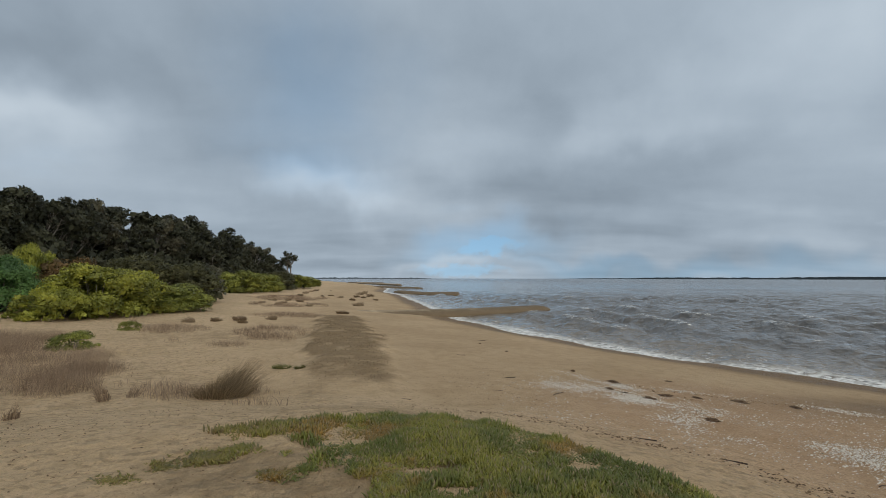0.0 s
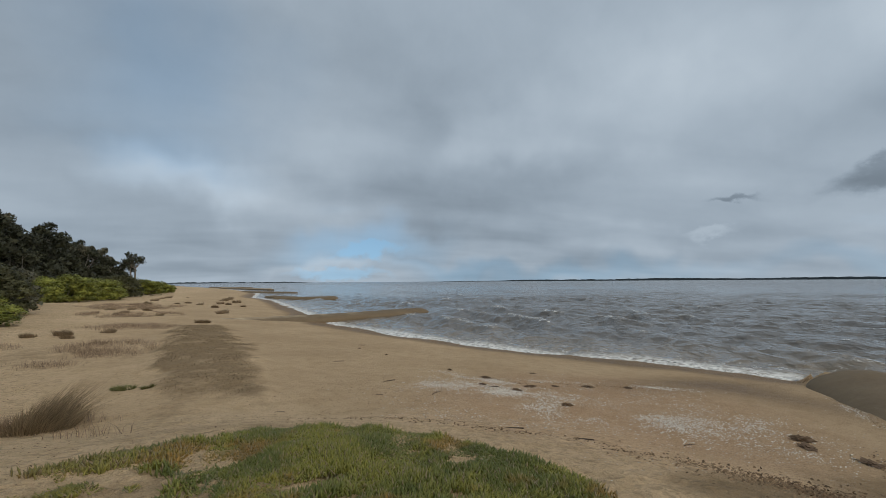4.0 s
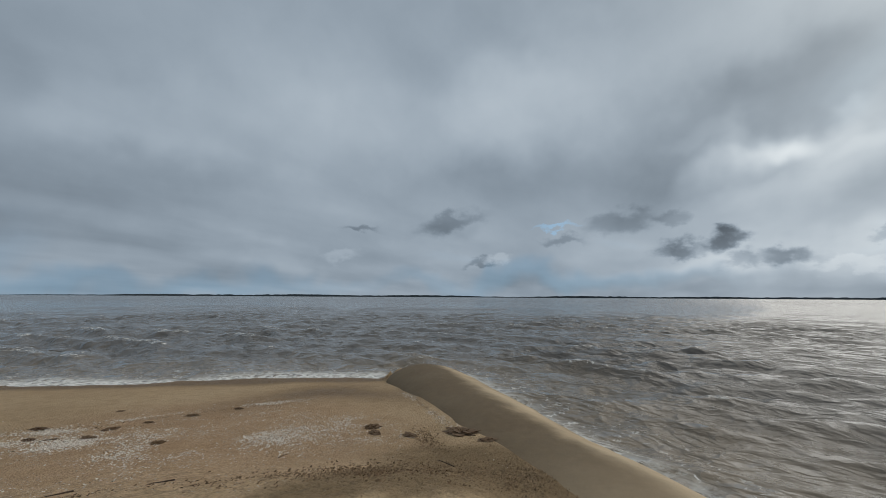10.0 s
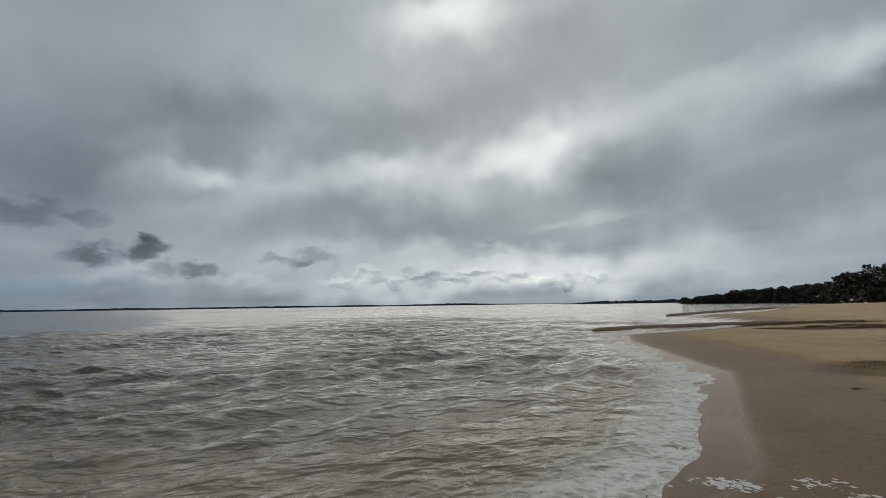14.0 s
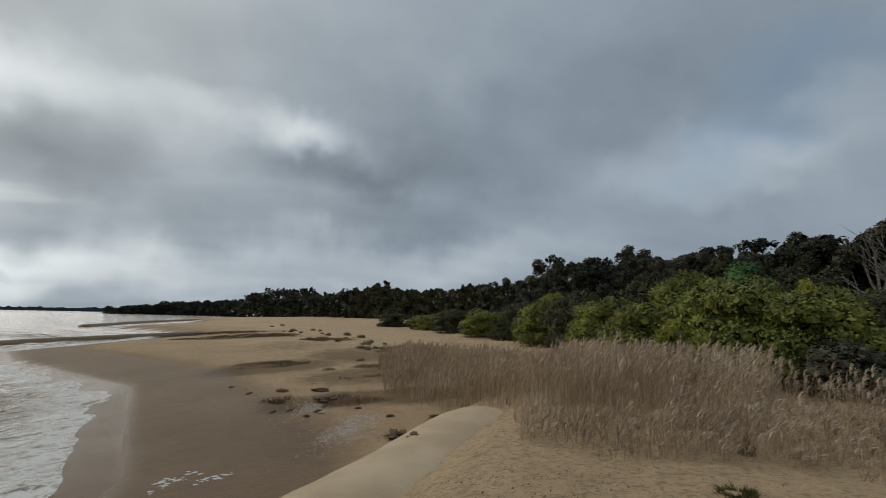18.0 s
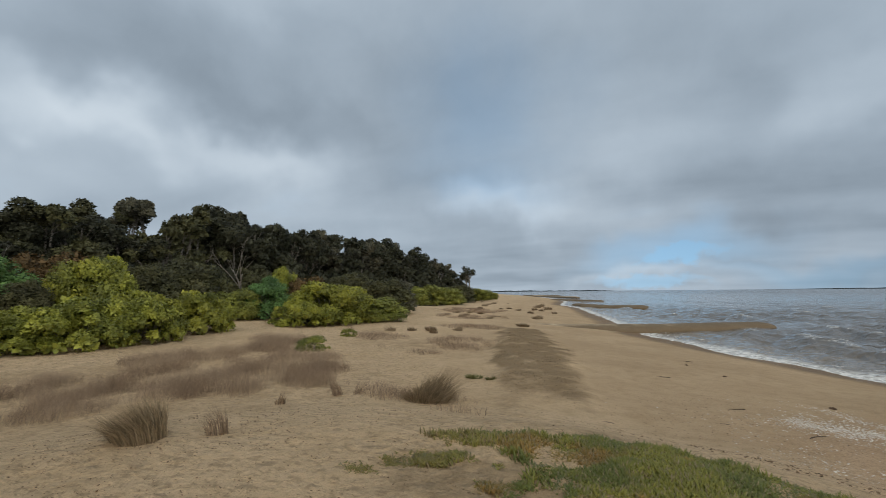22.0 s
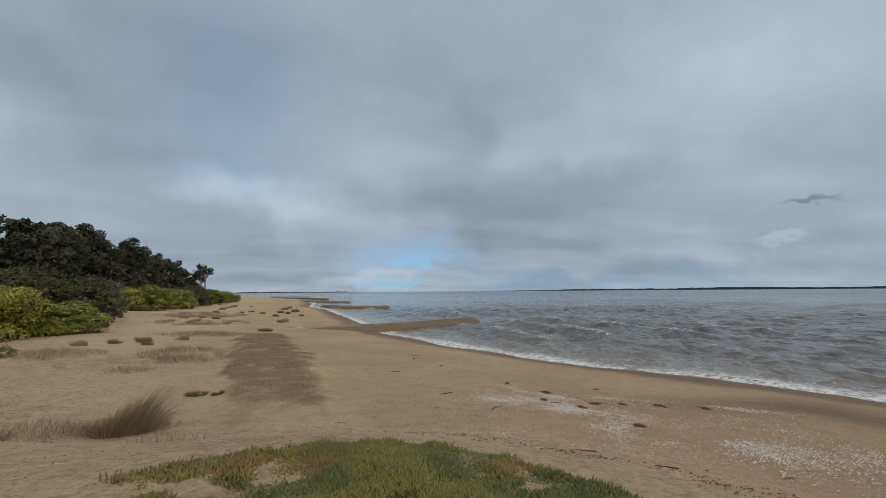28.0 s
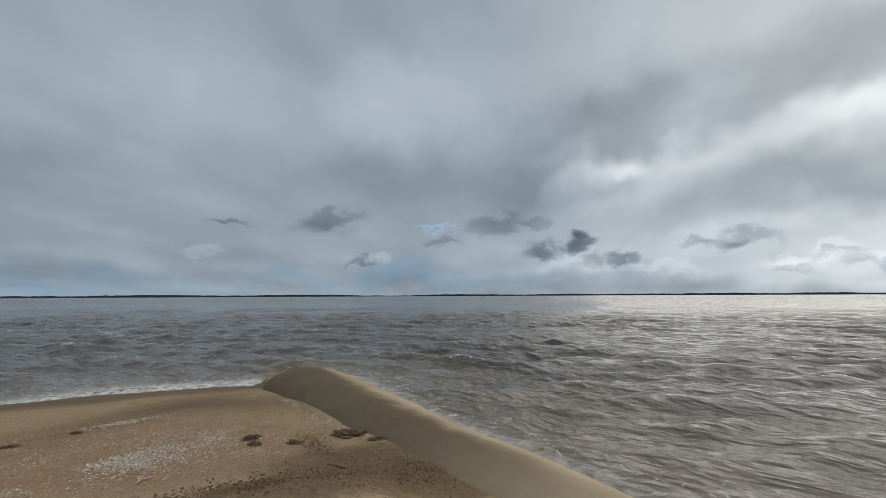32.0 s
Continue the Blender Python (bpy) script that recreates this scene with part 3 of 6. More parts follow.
for cx, cy, rx, ry, k in ((-7, 15, 4, 3, 0.5), (-7.5, 6, 3.5, 5, 0.45), (-11, 2, 4, 8, 0.5), (-9, -9, 5, 5, 0.6), (-1.6, -13.4, 2.2, 1.1, 1.3), (-4.0, -13.0, 2.2, 1.2, 1.3), (-3.4, -17.5, 3.2, 2.4, 0.95), (0.2, -22.0, 3.2, 2.4, 1.2), (-4, -25, 3, 4, 1.0), (-1.0, -32, 4, 5, 0.6), (3.5, -42, 5.5, 3.0, 1.2), (-2.4, -7.7, 0.8, 0.45, 1.4), (-1.0, -10.2, 1.6, 2.2, 0.35), (6, -58, 9, 9, 0.7), (5.3, 1.9, 1.3, 1.7, 1.05), (3.8, 2.7, 1.3, 0.65, 1.1), (4.4, 2.3, 1.2, 0.8, 1.1), (-1.3, 3.3, 1.2, 0.8, 0.75), (-1.0, 5.6, 1.6, 1.0, 0.5)):
    litter = np.maximum(litter, k * np.exp(-(((xx - cx) / rx) ** 2 + ((yy - cy) / ry) ** 2) ** 2))
worn = worn_at(xx, yy)
litter = np.maximum(litter, worn * (1.1 + 0.4 * layers(xx, yy, 0.5, 3, 79)))
trail = ease(-edge_distance(xx, yy, [(-8.3, 1.2), (-9.3, 1.6), (-10.4, 1.9), (-11.9, 1.65), (-15.0, 1.4), (-17.3, 0.8), (-24, -0.4), (-34, -0.2)]) - 0.2 * layers(xx, yy, 0.8, 3, 80), -0.75, -0.3)
litter = litter * (1 - trail)
trod = (1 - 0.6 * trail) * np.clip(ease(zz, 0.75, 1.2) + 0.25, 0, 1) * (1 - np.clip(wet, 0, 1))
zz = zz + on_land * ease(zz, 0.7, 1.1) * (layers(xx, yy, 0.6, 2, 55) * 0.012 - 0.03 * np.clip(grain(xx, yy, 0.26, 58) - 0.1, 0, 1))
ground = new("ground", grid_mesh("ground", gx, gy, zz, (("wet", wet), ("shells", shells), ("litter", np.clip(litter, 0, 1.4)), ("trod", trod), ("trail", trail))))
ground.data.materials.append(SAND)
tagged(ground, "pale sandy beach and low dune with footprints, shells and litter", "ground", kind="structure")

wx, wy = steps(-500, 4600, 0.2, 2, 52, 1.035), steps(-4600, 4600, 0.2, -36, 60, 1.035)
xx, yy = np.meshgrid(wx, wy)
wave = np.zeros_like(xx)
rng = np.random.default_rng(4)
cell_x = np.gradient(wx)[None, :] + 0 * yy
cell = np.maximum(cell_x, np.gradient(wy)[:, None])
shore_d = np.where(inside(xx, yy), -1, 1) * np.minimum(edge_distance(xx, yy, NORTH_EDGE), edge_distance(xx, yy, SOUTH_EDGE))
for k in range(26):
    length = 0.9 * 1.17 ** (k % 13) * rng.uniform(0.85, 1.15)
    a = radians(rng.normal(280, 34 if length < 2.5 else 18))
    phase = 2 * np.pi * (xx * math.sin(a) + yy * math.cos(a)) / length + rng.uniform(0, 6.3) + 0.6 * grain(xx, yy, length * 5.5, 100 + k)
    s = 0.5 + 0.5 * np.sin(phase)
    wave += (2 * s ** 1.6 - 0.9) * length * (0.0145 if length < 3 else 0.0095) * ease(-cell / length, -0.5, -0.25)
NORTH_TUBE = [(-5, 31.0), (0.5, 33.6), (4, 36.6), (10.2, 42.0)]
depth = ease(np.minimum(shore_d, edge_distance(xx, yy, TUBE_EDGE) * 0.9), -0.5, 7)
chop = wave * (0.25 + 0.75 * depth) * (0.7 + 0.5 * grain(xx, yy, 9, 300))
crest = ease(chop, 0.05, 0.2)
# two low breakers running in along the beaches
for lead, tall in ((1.6, 0.08), (4.2, 0.09)):
    u = (shore_d - lead - 0.6 * grain(xx, yy, 5, 400)) / 0.55
    roll = tall * np.exp(-u * u) * ease(grain(xx, yy, 6, int(lead * 10)), -0.35, 0.3)
    roll = roll * ease(edge_distance(xx, yy, TUBE_EDGE), 2.5, 6.0)
    chop += roll
    crest = np.maximum(crest, ease(roll, 0.06, 0.14) * (u < 0.4))
chop *= 0.2 + 0.8 * ease(edge_distance(xx, yy, NORTH_TUBE), 1.2, 4.5)
sea = new("water", grid_mesh("water", wx, wy, chop + 0.02, (("shore", np.where(yy - xx * 0.95 < -4.5, np.minimum(shore_d * 0.75, 0.35 + 0.9 * edge_distance(xx, yy, TUBE_EDGE)), shore_d)), ("crest", crest))))
sea.data.materials.append(WATER)
tagged(sea, "choppy grey-brown bay water with small whitecaps and shore foam", "water", kind="structure")


# ---- building helpers ----
def part(name, data, mat, parent=None, label=""):
    ob = new(name, data)
    if mat:
        data.materials.append(mat)
    ob.parent = parent
    if label:
        ob["label"] = label
    return ob


def mesh(name, verts, faces, smooth=True):
    me = bpy.data.meshes.new(name)
    me.from_pydata([tuple(v) for v in verts], [], faces)
    me.update()
    if smooth:
        me.polygons.foreach_set("use_smooth", np.ones(len(me.polygons), bool))
    return me


def sweep(name, line, section, smooth=True):
    """A closed skin along a line of (centre, side, up) frames; section(k, n) gives (side, up) offsets."""
    verts, faces, count = [], [], 0
    for k, (c, a, b) in enumerate(line):
        ring = section(k)
        count = len(ring)
        verts += [c + a * u + b * v for u, v in ring]
    for k in range(len(line) - 1):
        for j in range(count):
            i, jj = k * count, (j + 1) % count
            faces.append((i + j, i + jj, i + count + jj, i + count + j))
    faces.append(tuple(range(count))[::-1])
    faces.append(tuple(range((len(line) - 1) * count, len(line) * count)))
    return mesh(name, verts, faces, smooth)


def cloth_look(n, s, p):
    c = n.mix(n.span(n.noise(p, 0.8, 5), 0.35, 0.65), (0.62, 0.485, 0.32), (0.51, 0.385, 0.245))
    apart_ = n.add("ShaderNodeSeparateXYZ")
    n.put(apart_.inputs[0], p)
    # darker low down and on the landward flank: stain, with shade put into colour
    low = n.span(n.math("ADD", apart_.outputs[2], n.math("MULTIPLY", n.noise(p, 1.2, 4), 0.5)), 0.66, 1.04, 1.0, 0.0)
    along_ = n.vec("DOT_PRODUCT", p, (0.697, 0.717, 0))
    beside_ = n.math("ADD", n.vec("DOT_PRODUCT", p, (0.717, -0.697, 0)), n.math("MULTIPLY", n.noise(p, 1.6, 5, 0.6), 0.9))
    stain_shade = n.math("MULTIPLY", n.span(along_, 1.0, 6.0), n.math("MULTIPLY", n.span(n.math("SUBTRACT", beside_, n.span(along_, 8.0, 15.0, 0.0, 0.5)), 4.42, 5.05, 1.0, 0.0), n.span(beside_, 1.0, 2.0)))
    c = n.mix(n.math("MULTIPLY", n.math("MAXIMUM", low, stain_shade), 0.85), c, n.mix(n.noise(p, 5, 5, 0.7), (0.16, 0.108, 0.058), (0.055, 0.038, 0.022)))
    c = n.mix(n.math("MULTIPLY", n.span(n.noise(p, 25, 5, 0.7), 0.5, 0.8), 0.3), c, (0.18, 0.14, 0.085))
    n.put(s.inputs["Base Color"], c)
    n.put(s.inputs["Normal"], n.bump(n.math("ADD", n.noise(p, 2.2, 4), n.math("MULTIPLY", n.noise(p, 160, 2), 0.15)), 0.5, 0.05))


CLOTH = material("geotextile", (0.3, 0.26, 0.19), 0.85, 0.25, cloth_look)


def tube(label, points, half_wide, half_high, centre_z, end_z, seed, group="sand-filled tubes", swell=0.0):
    """A long sand-filled textile tube, sagging and slightly lumpy, that tapers at both ends; swell widens its seaward half."""
    pts = [Vector(p) for p in points]
    fine = []
    for a, b in zip(pts, pts[1:]):
        n = max(2, int((b - a).length / 0.4))
        fine += [a.lerp(b, i / n) for i in range(n)]
    fine.append(pts[-1])
    rnd = random.Random(seed)
    bends = [(rnd.uniform(0.3, 0.9), rnd.uniform(0, 6)) for _ in range(3)]
    total = len(fine) - 1
    line = []
    for k, c in enumerate(fine):
        d = (fine[min(k + 1, total)] - fine[max(k - 1, 0)]).normalized()
        line.append((Vector((c.x, c.y, centre_z + (end_z - centre_z) * k / total)), Vector((d.y, -d.x, 0)), Vector((0, 0, 1))))

    def section(k):
        end = min(k, total - k) / 4.0
        fat = math.sqrt(max(0.02, 1 - (1 - min(end, 1)) ** 2))
        ring = []
        for j in range(36):
            a = 2 * math.pi * j / 36
            r = 1 + 0.03 * sum(math.sin(k * f + ph + 2 * a) for f, ph in bends) / 3 + 0.012 * rnd.uniform(-1, 1)
            u, v = math.cos(a), math.sin(a)
            broad_ = half_wide + swell * ease(k / total, 0.2, 0.55)
            ring.append((u * broad_ * fat * r, v * half_high * (0.35 + 0.65 * fat) * r))
        return ring

    ob = new("geotextile_tube", sweep("geotextile_tube", line, section))
    ob.data.materials.append(CLOTH)
    return tagged(ob, label, "sand tube", group)


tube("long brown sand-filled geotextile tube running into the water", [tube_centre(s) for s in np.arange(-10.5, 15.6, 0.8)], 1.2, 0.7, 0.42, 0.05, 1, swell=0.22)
tube("weedy sand-filled tube lying across the beach into the bay", [(-11, 28.8), (-5, 31.0), (0.5, 33.6), (4, 36.6), (10.2, 42.0)], 1.25, 0.5, 0.22, -0.16, 2)
tube("dark weedy tube low in the water, far along the beach", [(-8, 80), (-2, 78), (3, 76)], 1.2, 0.4, 0.05, -0.1, 3)
tube("weedy tube lying across the northern beach", [(-10, 89), (-3, 79.5), (3.2, 83.5)], 1.2, 0.4, 0.05, -0.1, 7)
tube("weedy tube lying across the northern beach", [(-22, 135), (-6, 121)], 1.2, 0.45, 0.05, -0.1, 8)
tube("dark weedy tube low in the water, far along the beach", [(-61, 271), (-34, 241)], 1.2, 0.5, 0.05, 0.0, 9)
tube("dark weedy tube low in the water, far along the beach", [(-46, 226), (-17, 167)], 1.2, 0.6, 0.1, 0.1, 4)
tube("dark weedy tube awash beside the southern beach", [(10, -69), (16, -60), (21.5, -50), (23.4, -43)], 1.1, 0.55, -0.1, -0.25, 5)
tube("dark weedy tube awash beside the southern beach", [(29, -237), (36, -140), (34, -95)], 1.2, 0.6, 0.0, -0.15, 6)


# ---- plants ----
def leaf_look(bright, dull):
    def build(n, s, p):
        r = n.add("ShaderNodeNewGeometry").outputs["Random Per Island"]
        c = n.mix(n.math("ADD", n.math("MULTIPLY", r, 0.3), n.math("MULTIPLY", attr(n, "tone"), 0.5)), bright, dull)
        c = n.mix(n.span(n.noise(p, 0.3, 3), 0.4, 0.65), c, n.mix(1.0, c, (0.97, 0.92, 0.86), "MULTIPLY"))
        c = n.mix(n.span(n.noise(p, 1.3, 4, 0.6), 0.4, 0.62), n.mix(1.0, c, (1.3, 1.28, 1.2), "MULTIPLY"), n.mix(1.0, c, (0.6, 0.62, 0.6), "MULTIPLY"))
        n.put(s.inputs["Base Color"], c)
        s.inputs["Subsurface Weight"].default_value = 0.0
    return build


LEAF = {
    "dark": material("dark_leaves", (0.05, 0.06, 0.03), 0.6, 0.3, leaf_look((0.056, 0.06, 0.034), (0.016, 0.018, 0.011))),
    "grey": material("grey_leaves", (0.1, 0.11, 0.08), 0.6, 0.3, leaf_look((0.13, 0.125, 0.085), (0.035, 0.035, 0.024))),
    "green": material("green_leaves", (0.08, 0.12, 0.03), 0.55, 0.3, leaf_look((0.29, 0.305, 0.06), (0.06, 0.08, 0.022))),
    "lime": material("lime_leaves", (0.22, 0.24, 0.03), 0.5, 0.3, leaf_look((0.31, 0.318, 0.046), (0.06, 0.08, 0.02))),
    "bright": material("bright_green_leaves", (0.08, 0.16, 0.04), 0.55, 0.3, leaf_look((0.13, 0.245, 0.075), (0.045, 0.095, 0.03))),
    "olive": material("olive_leaves", (0.07, 0.08, 0.035), 0.6, 0.3, leaf_look((0.105, 0.105, 0.046), (0.03, 0.032, 0.016))),
    "dense": material("dense_leaves", (0.05, 0.075, 0.03), 0.5, 0.35, leaf_look((0.095, 0.115, 0.045), (0.026, 0.035, 0.016))),
    "haze": material("thin_brown_leaves", (0.12, 0.1, 0.06), 0.7, 0.2, leaf_look((0.16, 0.135, 0.075), (0.06, 0.055, 0.035))),
    "rust": material("rusty_leaves", (0.13, 0.09, 0.04), 0.7, 0.2, leaf_look((0.17, 0.11, 0.05), (0.06, 0.045, 0.025))),
}


def bark_look(n, s, p):
    c = n.mix(n.span(n.noise(p, 6, 5, 0.7), 0.35, 0.65), (0.27, 0.245, 0.21), (0.11, 0.095, 0.078))
    n.put(s.inputs["Base Color"], c)
    n.put(s.inputs["Normal"], n.bump(n.noise(p, 18, 5, 0.7), 0.8, 0.03))


BARK = material("grey_bark", (0.15, 0.13, 0.11), 0.9, 0.2, bark_look)


PALE_BARK = material("bleached_wood", (0.36, 0.33, 0.29), 0.85, 0.2, lambda n, s, p: n.put(s.inputs["Base Color"], n.mix(n.noise(p, 5, 5, 0.7), (0.32, 0.295, 0.26), (0.145, 0.13, 0.11))))


def limb(verts, faces, a, b, ra, rb, sides=6, bend=None):
    """Adds a tapered, bowed limb from a to b to the lists."""
    a, b = Vector(a), Vector(b)
    mid = (a + b) / 2 + (bend if bend else Vector())
    stations = [a, a.lerp(mid, 0.5).lerp(mid.lerp(b, 0.5), 0.25), mid.lerp((a + b) / 2, 0.5), b.lerp(mid, 0.35), b]
    d = (b - a).normalized()
    u = d.cross(Vector((0.3, 0.9, 0.2))).normalized()
    v = d.cross(u)
    start = len(verts)
    for k, c in enumerate(stations):
        r = ra + (rb - ra) * k / 4
        verts += [c + (u * math.cos(t) + v * math.sin(t)) * r for t in (2 * math.pi * j / sides for j in range(sides))]
    for k in range(4):
        for j in range(sides):
            i, jj = start + k * sides, (j + 1) % sides
            faces.append((i + j, i + jj, i + sides + jj, i + sides + j))
    faces.append(tuple(range(start + 4 * sides, start + 5 * sides)))


def leaf_mesh(name, clumps, count, size, rng, slim=0.45, droop=0.0, cap=0.6):
    """Leaves spread over lumpy clumps, each (centre, radii), most of them near the clump's skin."""
    weight = np.array([r[0] * r[1] + r[2] * r[0] for _, r in clumps])
    pick = rng.choice(len(clumps), count, p=weight / weight.sum())
    cen = np.array([c for c, _ in clumps])[pick]
    rad = np.array([r for _, r in clumps])[pick]
    d = rng.normal(size=(count, 3))
    d /= np.linalg.norm(d, axis=1, keepdims=True)
    d[:, 2] = np.where((d[:, 2] < -0.25) & (rng.random(count) < cap), -d[:, 2], d[:, 2])
    inner = rng.random((count, 1)) < 0.2
    shell = np.where(inner, rng.uniform(0.5, 0.78, (count, 1)), rng.uniform(0.84, 1.06, (count, 1)))
    at = cen + d * rad * shell
    # leaves lie like tiles over the clump, their faces turned outwards
    round_ = np.cross(d, rng.normal(size=(count, 3)))
    round_ /= np.linalg.norm(round_, axis=1, keepdims=True)
    out = round_ + d * 0.4 + rng.normal(size=(count, 3)) * 0.25 + [0, 0, 0.25 - droop]
    out /= np.linalg.norm(out, axis=1, keepdims=True)
    side = np.cross(out, d + rng.normal(size=(count, 3)) * 0.3)
    side /= np.linalg.norm(side, axis=1, keepdims=True)
    long = size * rng.uniform(0.6, 1.5, (count, 1)) * np.where(inner, 2.6, 1.0)
    nrm = np.cross(out, side)
    tip, root = at + out * long, at - out * long * 0.2
    half = side * long * slim
    belly = at + out * long * 0.45 + nrm * long * 0.12
    quads = np.stack([root, belly + half, tip, belly - half], 1).reshape(-1, 3)
    f = np.arange(count * 4).reshape(-1, 4)
    tone = np.repeat(rng.random(len(clumps))[pick], 4)
    me = bpy.data.meshes.new(name)
    me.vertices.add(len(quads))
    me.vertices.foreach_set("co", quads.ravel().astype(np.float32))
    me.loops.add(f.size)
    me.loops.foreach_set("vertex_index", f.ravel().astype(np.int32))
    me.polygons.add(len(f))
    me.polygons.foreach_set("loop_start", (np.arange(len(f)) * 4).astype(np.int32))
    me.update()
    me.attributes.new("tone", "FLOAT", "POINT").data.foreach_set("value", tone.astype(np.float32))
    return me


def tree(label, height, spread, leaf, seed, leaves=7000, size=0.17, bare=0.3, stems=1, name="tree", thick=0.02):
    """A tree at the origin: trunk and limbs in one mesh, and a crown of leaf clumps at the ends of the limbs."""
    rnd, rng = random.Random(seed), np.random.default_rng(seed)
    verts, faces, clumps = [], [], []
    r0 = height * thick
    for _ in range(stems):
        base = Vector((rnd.uniform(-0.3, 0.3), rnd.uniform(-0.3, 0.3), -0.3)) * (stems > 1) + Vector((0, 0, -0.3))
        fork = Vector((rnd.uniform(-0.7, 0.7), rnd.uniform(-0.7, 0.7), height * bare))
        limb(verts, faces, base, fork, r0 * 1.3, r0 * 0.8, 7, Vector((rnd.uniform(-0.3, 0.3), rnd.uniform(-0.3, 0.3), 0)))
        for k in range(rnd.randint(6, 8)):
            a = rnd.uniform(0, 6.3)
            lift = rnd.uniform(-0.25, 1)
            reach = spread * (1.0 - 0.55 * lift) * rnd.uniform(0.5, 0.95)
            top = Vector((fork.x + math.cos(a) * reach, fork.y + math.sin(a) * reach, height * (bare + 0.08 + (0.82 - bare) * lift)))
            limb(verts, faces, fork, top, r0 * 0.55, r0 * 0.2, 5, Vector((math.cos(a) * 0.3, math.sin(a) * 0.3, -0.3)))
            for j in range(rnd.randint(5, 7)):
                b = a + rnd.uniform(-1.6, 1.6)
                end = top + Vector((math.cos(b), math.sin(b), rnd.uniform(-0.5, 0.7))) * spread * rnd.uniform(0.1, 0.48)
                flare = math.hypot(end.x - fork.x, end.y - fork.y) / (spread * 1.2)
                end.z = min(end.z, height * (rnd.uniform(0.86, 0.97) - 0.2 * flare * flare))
                limb(verts, faces, top.lerp(fork, rnd.uniform(0, 0.4)), end, r0 * 0.18, r0 * 0.06, 3)
                cr = spread * rnd.choice((rnd.uniform(0.09, 0.16), rnd.uniform(0.18, 0.3)))
                clumps.append((tuple(end), (cr, cr * rnd.uniform(0.8, 1.1), cr * rnd.uniform(0.7, 1.15))))
    top_ob = new(name)
    part("trunk", mesh("trunk", verts, faces), BARK, top_ob)
    part("crown", leaf_mesh("crown", clumps, leaves, size, rng), LEAF[leaf], top_ob)
    return tagged(top_ob, label, "tree")


def bare_tree(label, height, seed, lean=(0, 0), stems=3, mat=None, twigs=3, crown=None, fan=0.35):
    """Bare grey limbs that fork again and again; crown may name a leaf for a thin crown at the ends."""
    rnd, rng = random.Random(seed), np.random.default_rng(seed)
    verts, faces, ends = [], [], []

    def grow(a, d, length, r, depth):
        b = a + d * length
        limb(verts, faces, a, b, r, r * 0.6, 6 if depth > 1 else 4, Vector((rnd.uniform(-1, 1), rnd.uniform(-1, 1), 0)) * length * 0.08)
        if depth == 0:
            ends.append(b)
            return
        for _ in range(rnd.randint(2, twigs)):
            nd = (d + Vector((rnd.uniform(-0.75, 0.75), rnd.uniform(-0.75, 0.75), rnd.uniform(-0.1, 0.45)))).normalized()
            grow(a.lerp(b, rnd.uniform(0.55, 1.0)), nd, length * rnd.uniform(0.5, 0.75), r * 0.55, depth - 1)

    for _ in range(stems):
        d = Vector((lean[0] + rnd.uniform(-fan, fan) * (stems > 1), lean[1] + rnd.uniform(-fan, fan) * (stems > 1), 1)).normalized()
        grow(Vector((rnd.uniform(-0.2, 0.2), rnd.uniform(-0.2, 0.2), -0.3)), d, height * 0.45, height * 0.0085, 3)
    top_ob = new("tree" if crown else "dead_tree")
    part("trunk", mesh("trunk", verts, faces), mat or PALE_BARK, top_ob)
    if crown:
        part("crown", leaf_mesh("crown", [(tuple(e), (0.55, 0.55, 0.3)) for e in ends], 2600, 0.13, rng), LEAF[crown], top_ob)
    return tagged(top_ob, label, "tree")


def shrub(label, wide, high, leaf, seed, leaves=4500, size=0.09, clumps_n=34, name="shrub"):
    """A dense shrub: short stems and overlapping leaf clumps of uneven size down to the ground."""
    rnd, rng = random.Random(seed), np.random.default_rng(seed)
    verts, faces, clumps = [], [], []
    for _ in range(clumps_n):
        a, r = rnd.uniform(0, 6.3), math.sqrt(rnd.uniform(0, 1))
        top = high * math.sqrt(max(0.05, 1 - (0.92 * r) ** 2)) * rnd.uniform(0.8, 1.0)
        z = top * rnd.choice((rnd.uniform(0.12, 0.5), rnd.uniform(0.5, 0.86), 0.86, 0.88))
        c = Vector((math.cos(a) * r * wide * 0.42, math.sin(a) * r * wide * 0.42, z))
        cr = min(wide, high * 1.3) * rnd.choice((rnd.uniform(0.07, 0.11), rnd.uniform(0.11, 0.17), rnd.uniform(0.16, 0.22)))
        clumps.append((tuple(c), (cr, cr, cr * rnd.uniform(0.7, 1.0))))
        limb(verts, faces, (c.x * 0.2, c.y * 0.2, -0.1), c.lerp(Vector((0, 0, 0)), 0.15), high * 0.009, high * 0.003, 3, Vector((0, 0, 0.03 * high)))
    # leafy skirt down to the ground
    for k in range(clumps_n // 2):
        a, r = 6.283 * k / (clumps_n // 2) + rnd.uniform(-0.2, 0.2), rnd.uniform(0.7, 1.0)
        cr = min(wide, high * 1.3) * rnd.uniform(0.06, 0.12)
        clumps.append(((math.cos(a) * r * wide * 0.44, math.sin(a) * r * wide * 0.44, cr * rnd.uniform(0.5, 1.6)), (cr, cr, cr * 0.9)))
    top_ob = new(name)
    part("stem", mesh("stem", verts, faces), BARK, top_ob)
    part("foliage", leaf_mesh("foliage", clumps, int(leaves * 1.5), size, rng, 0.4, 0.0, 0.9), LEAF[leaf], top_ob)
    return tagged(top_ob, label, "shrub")


def polar(az, dist):
    return math.sin(radians(az)) * dist, math.cos(radians(az)) * dist


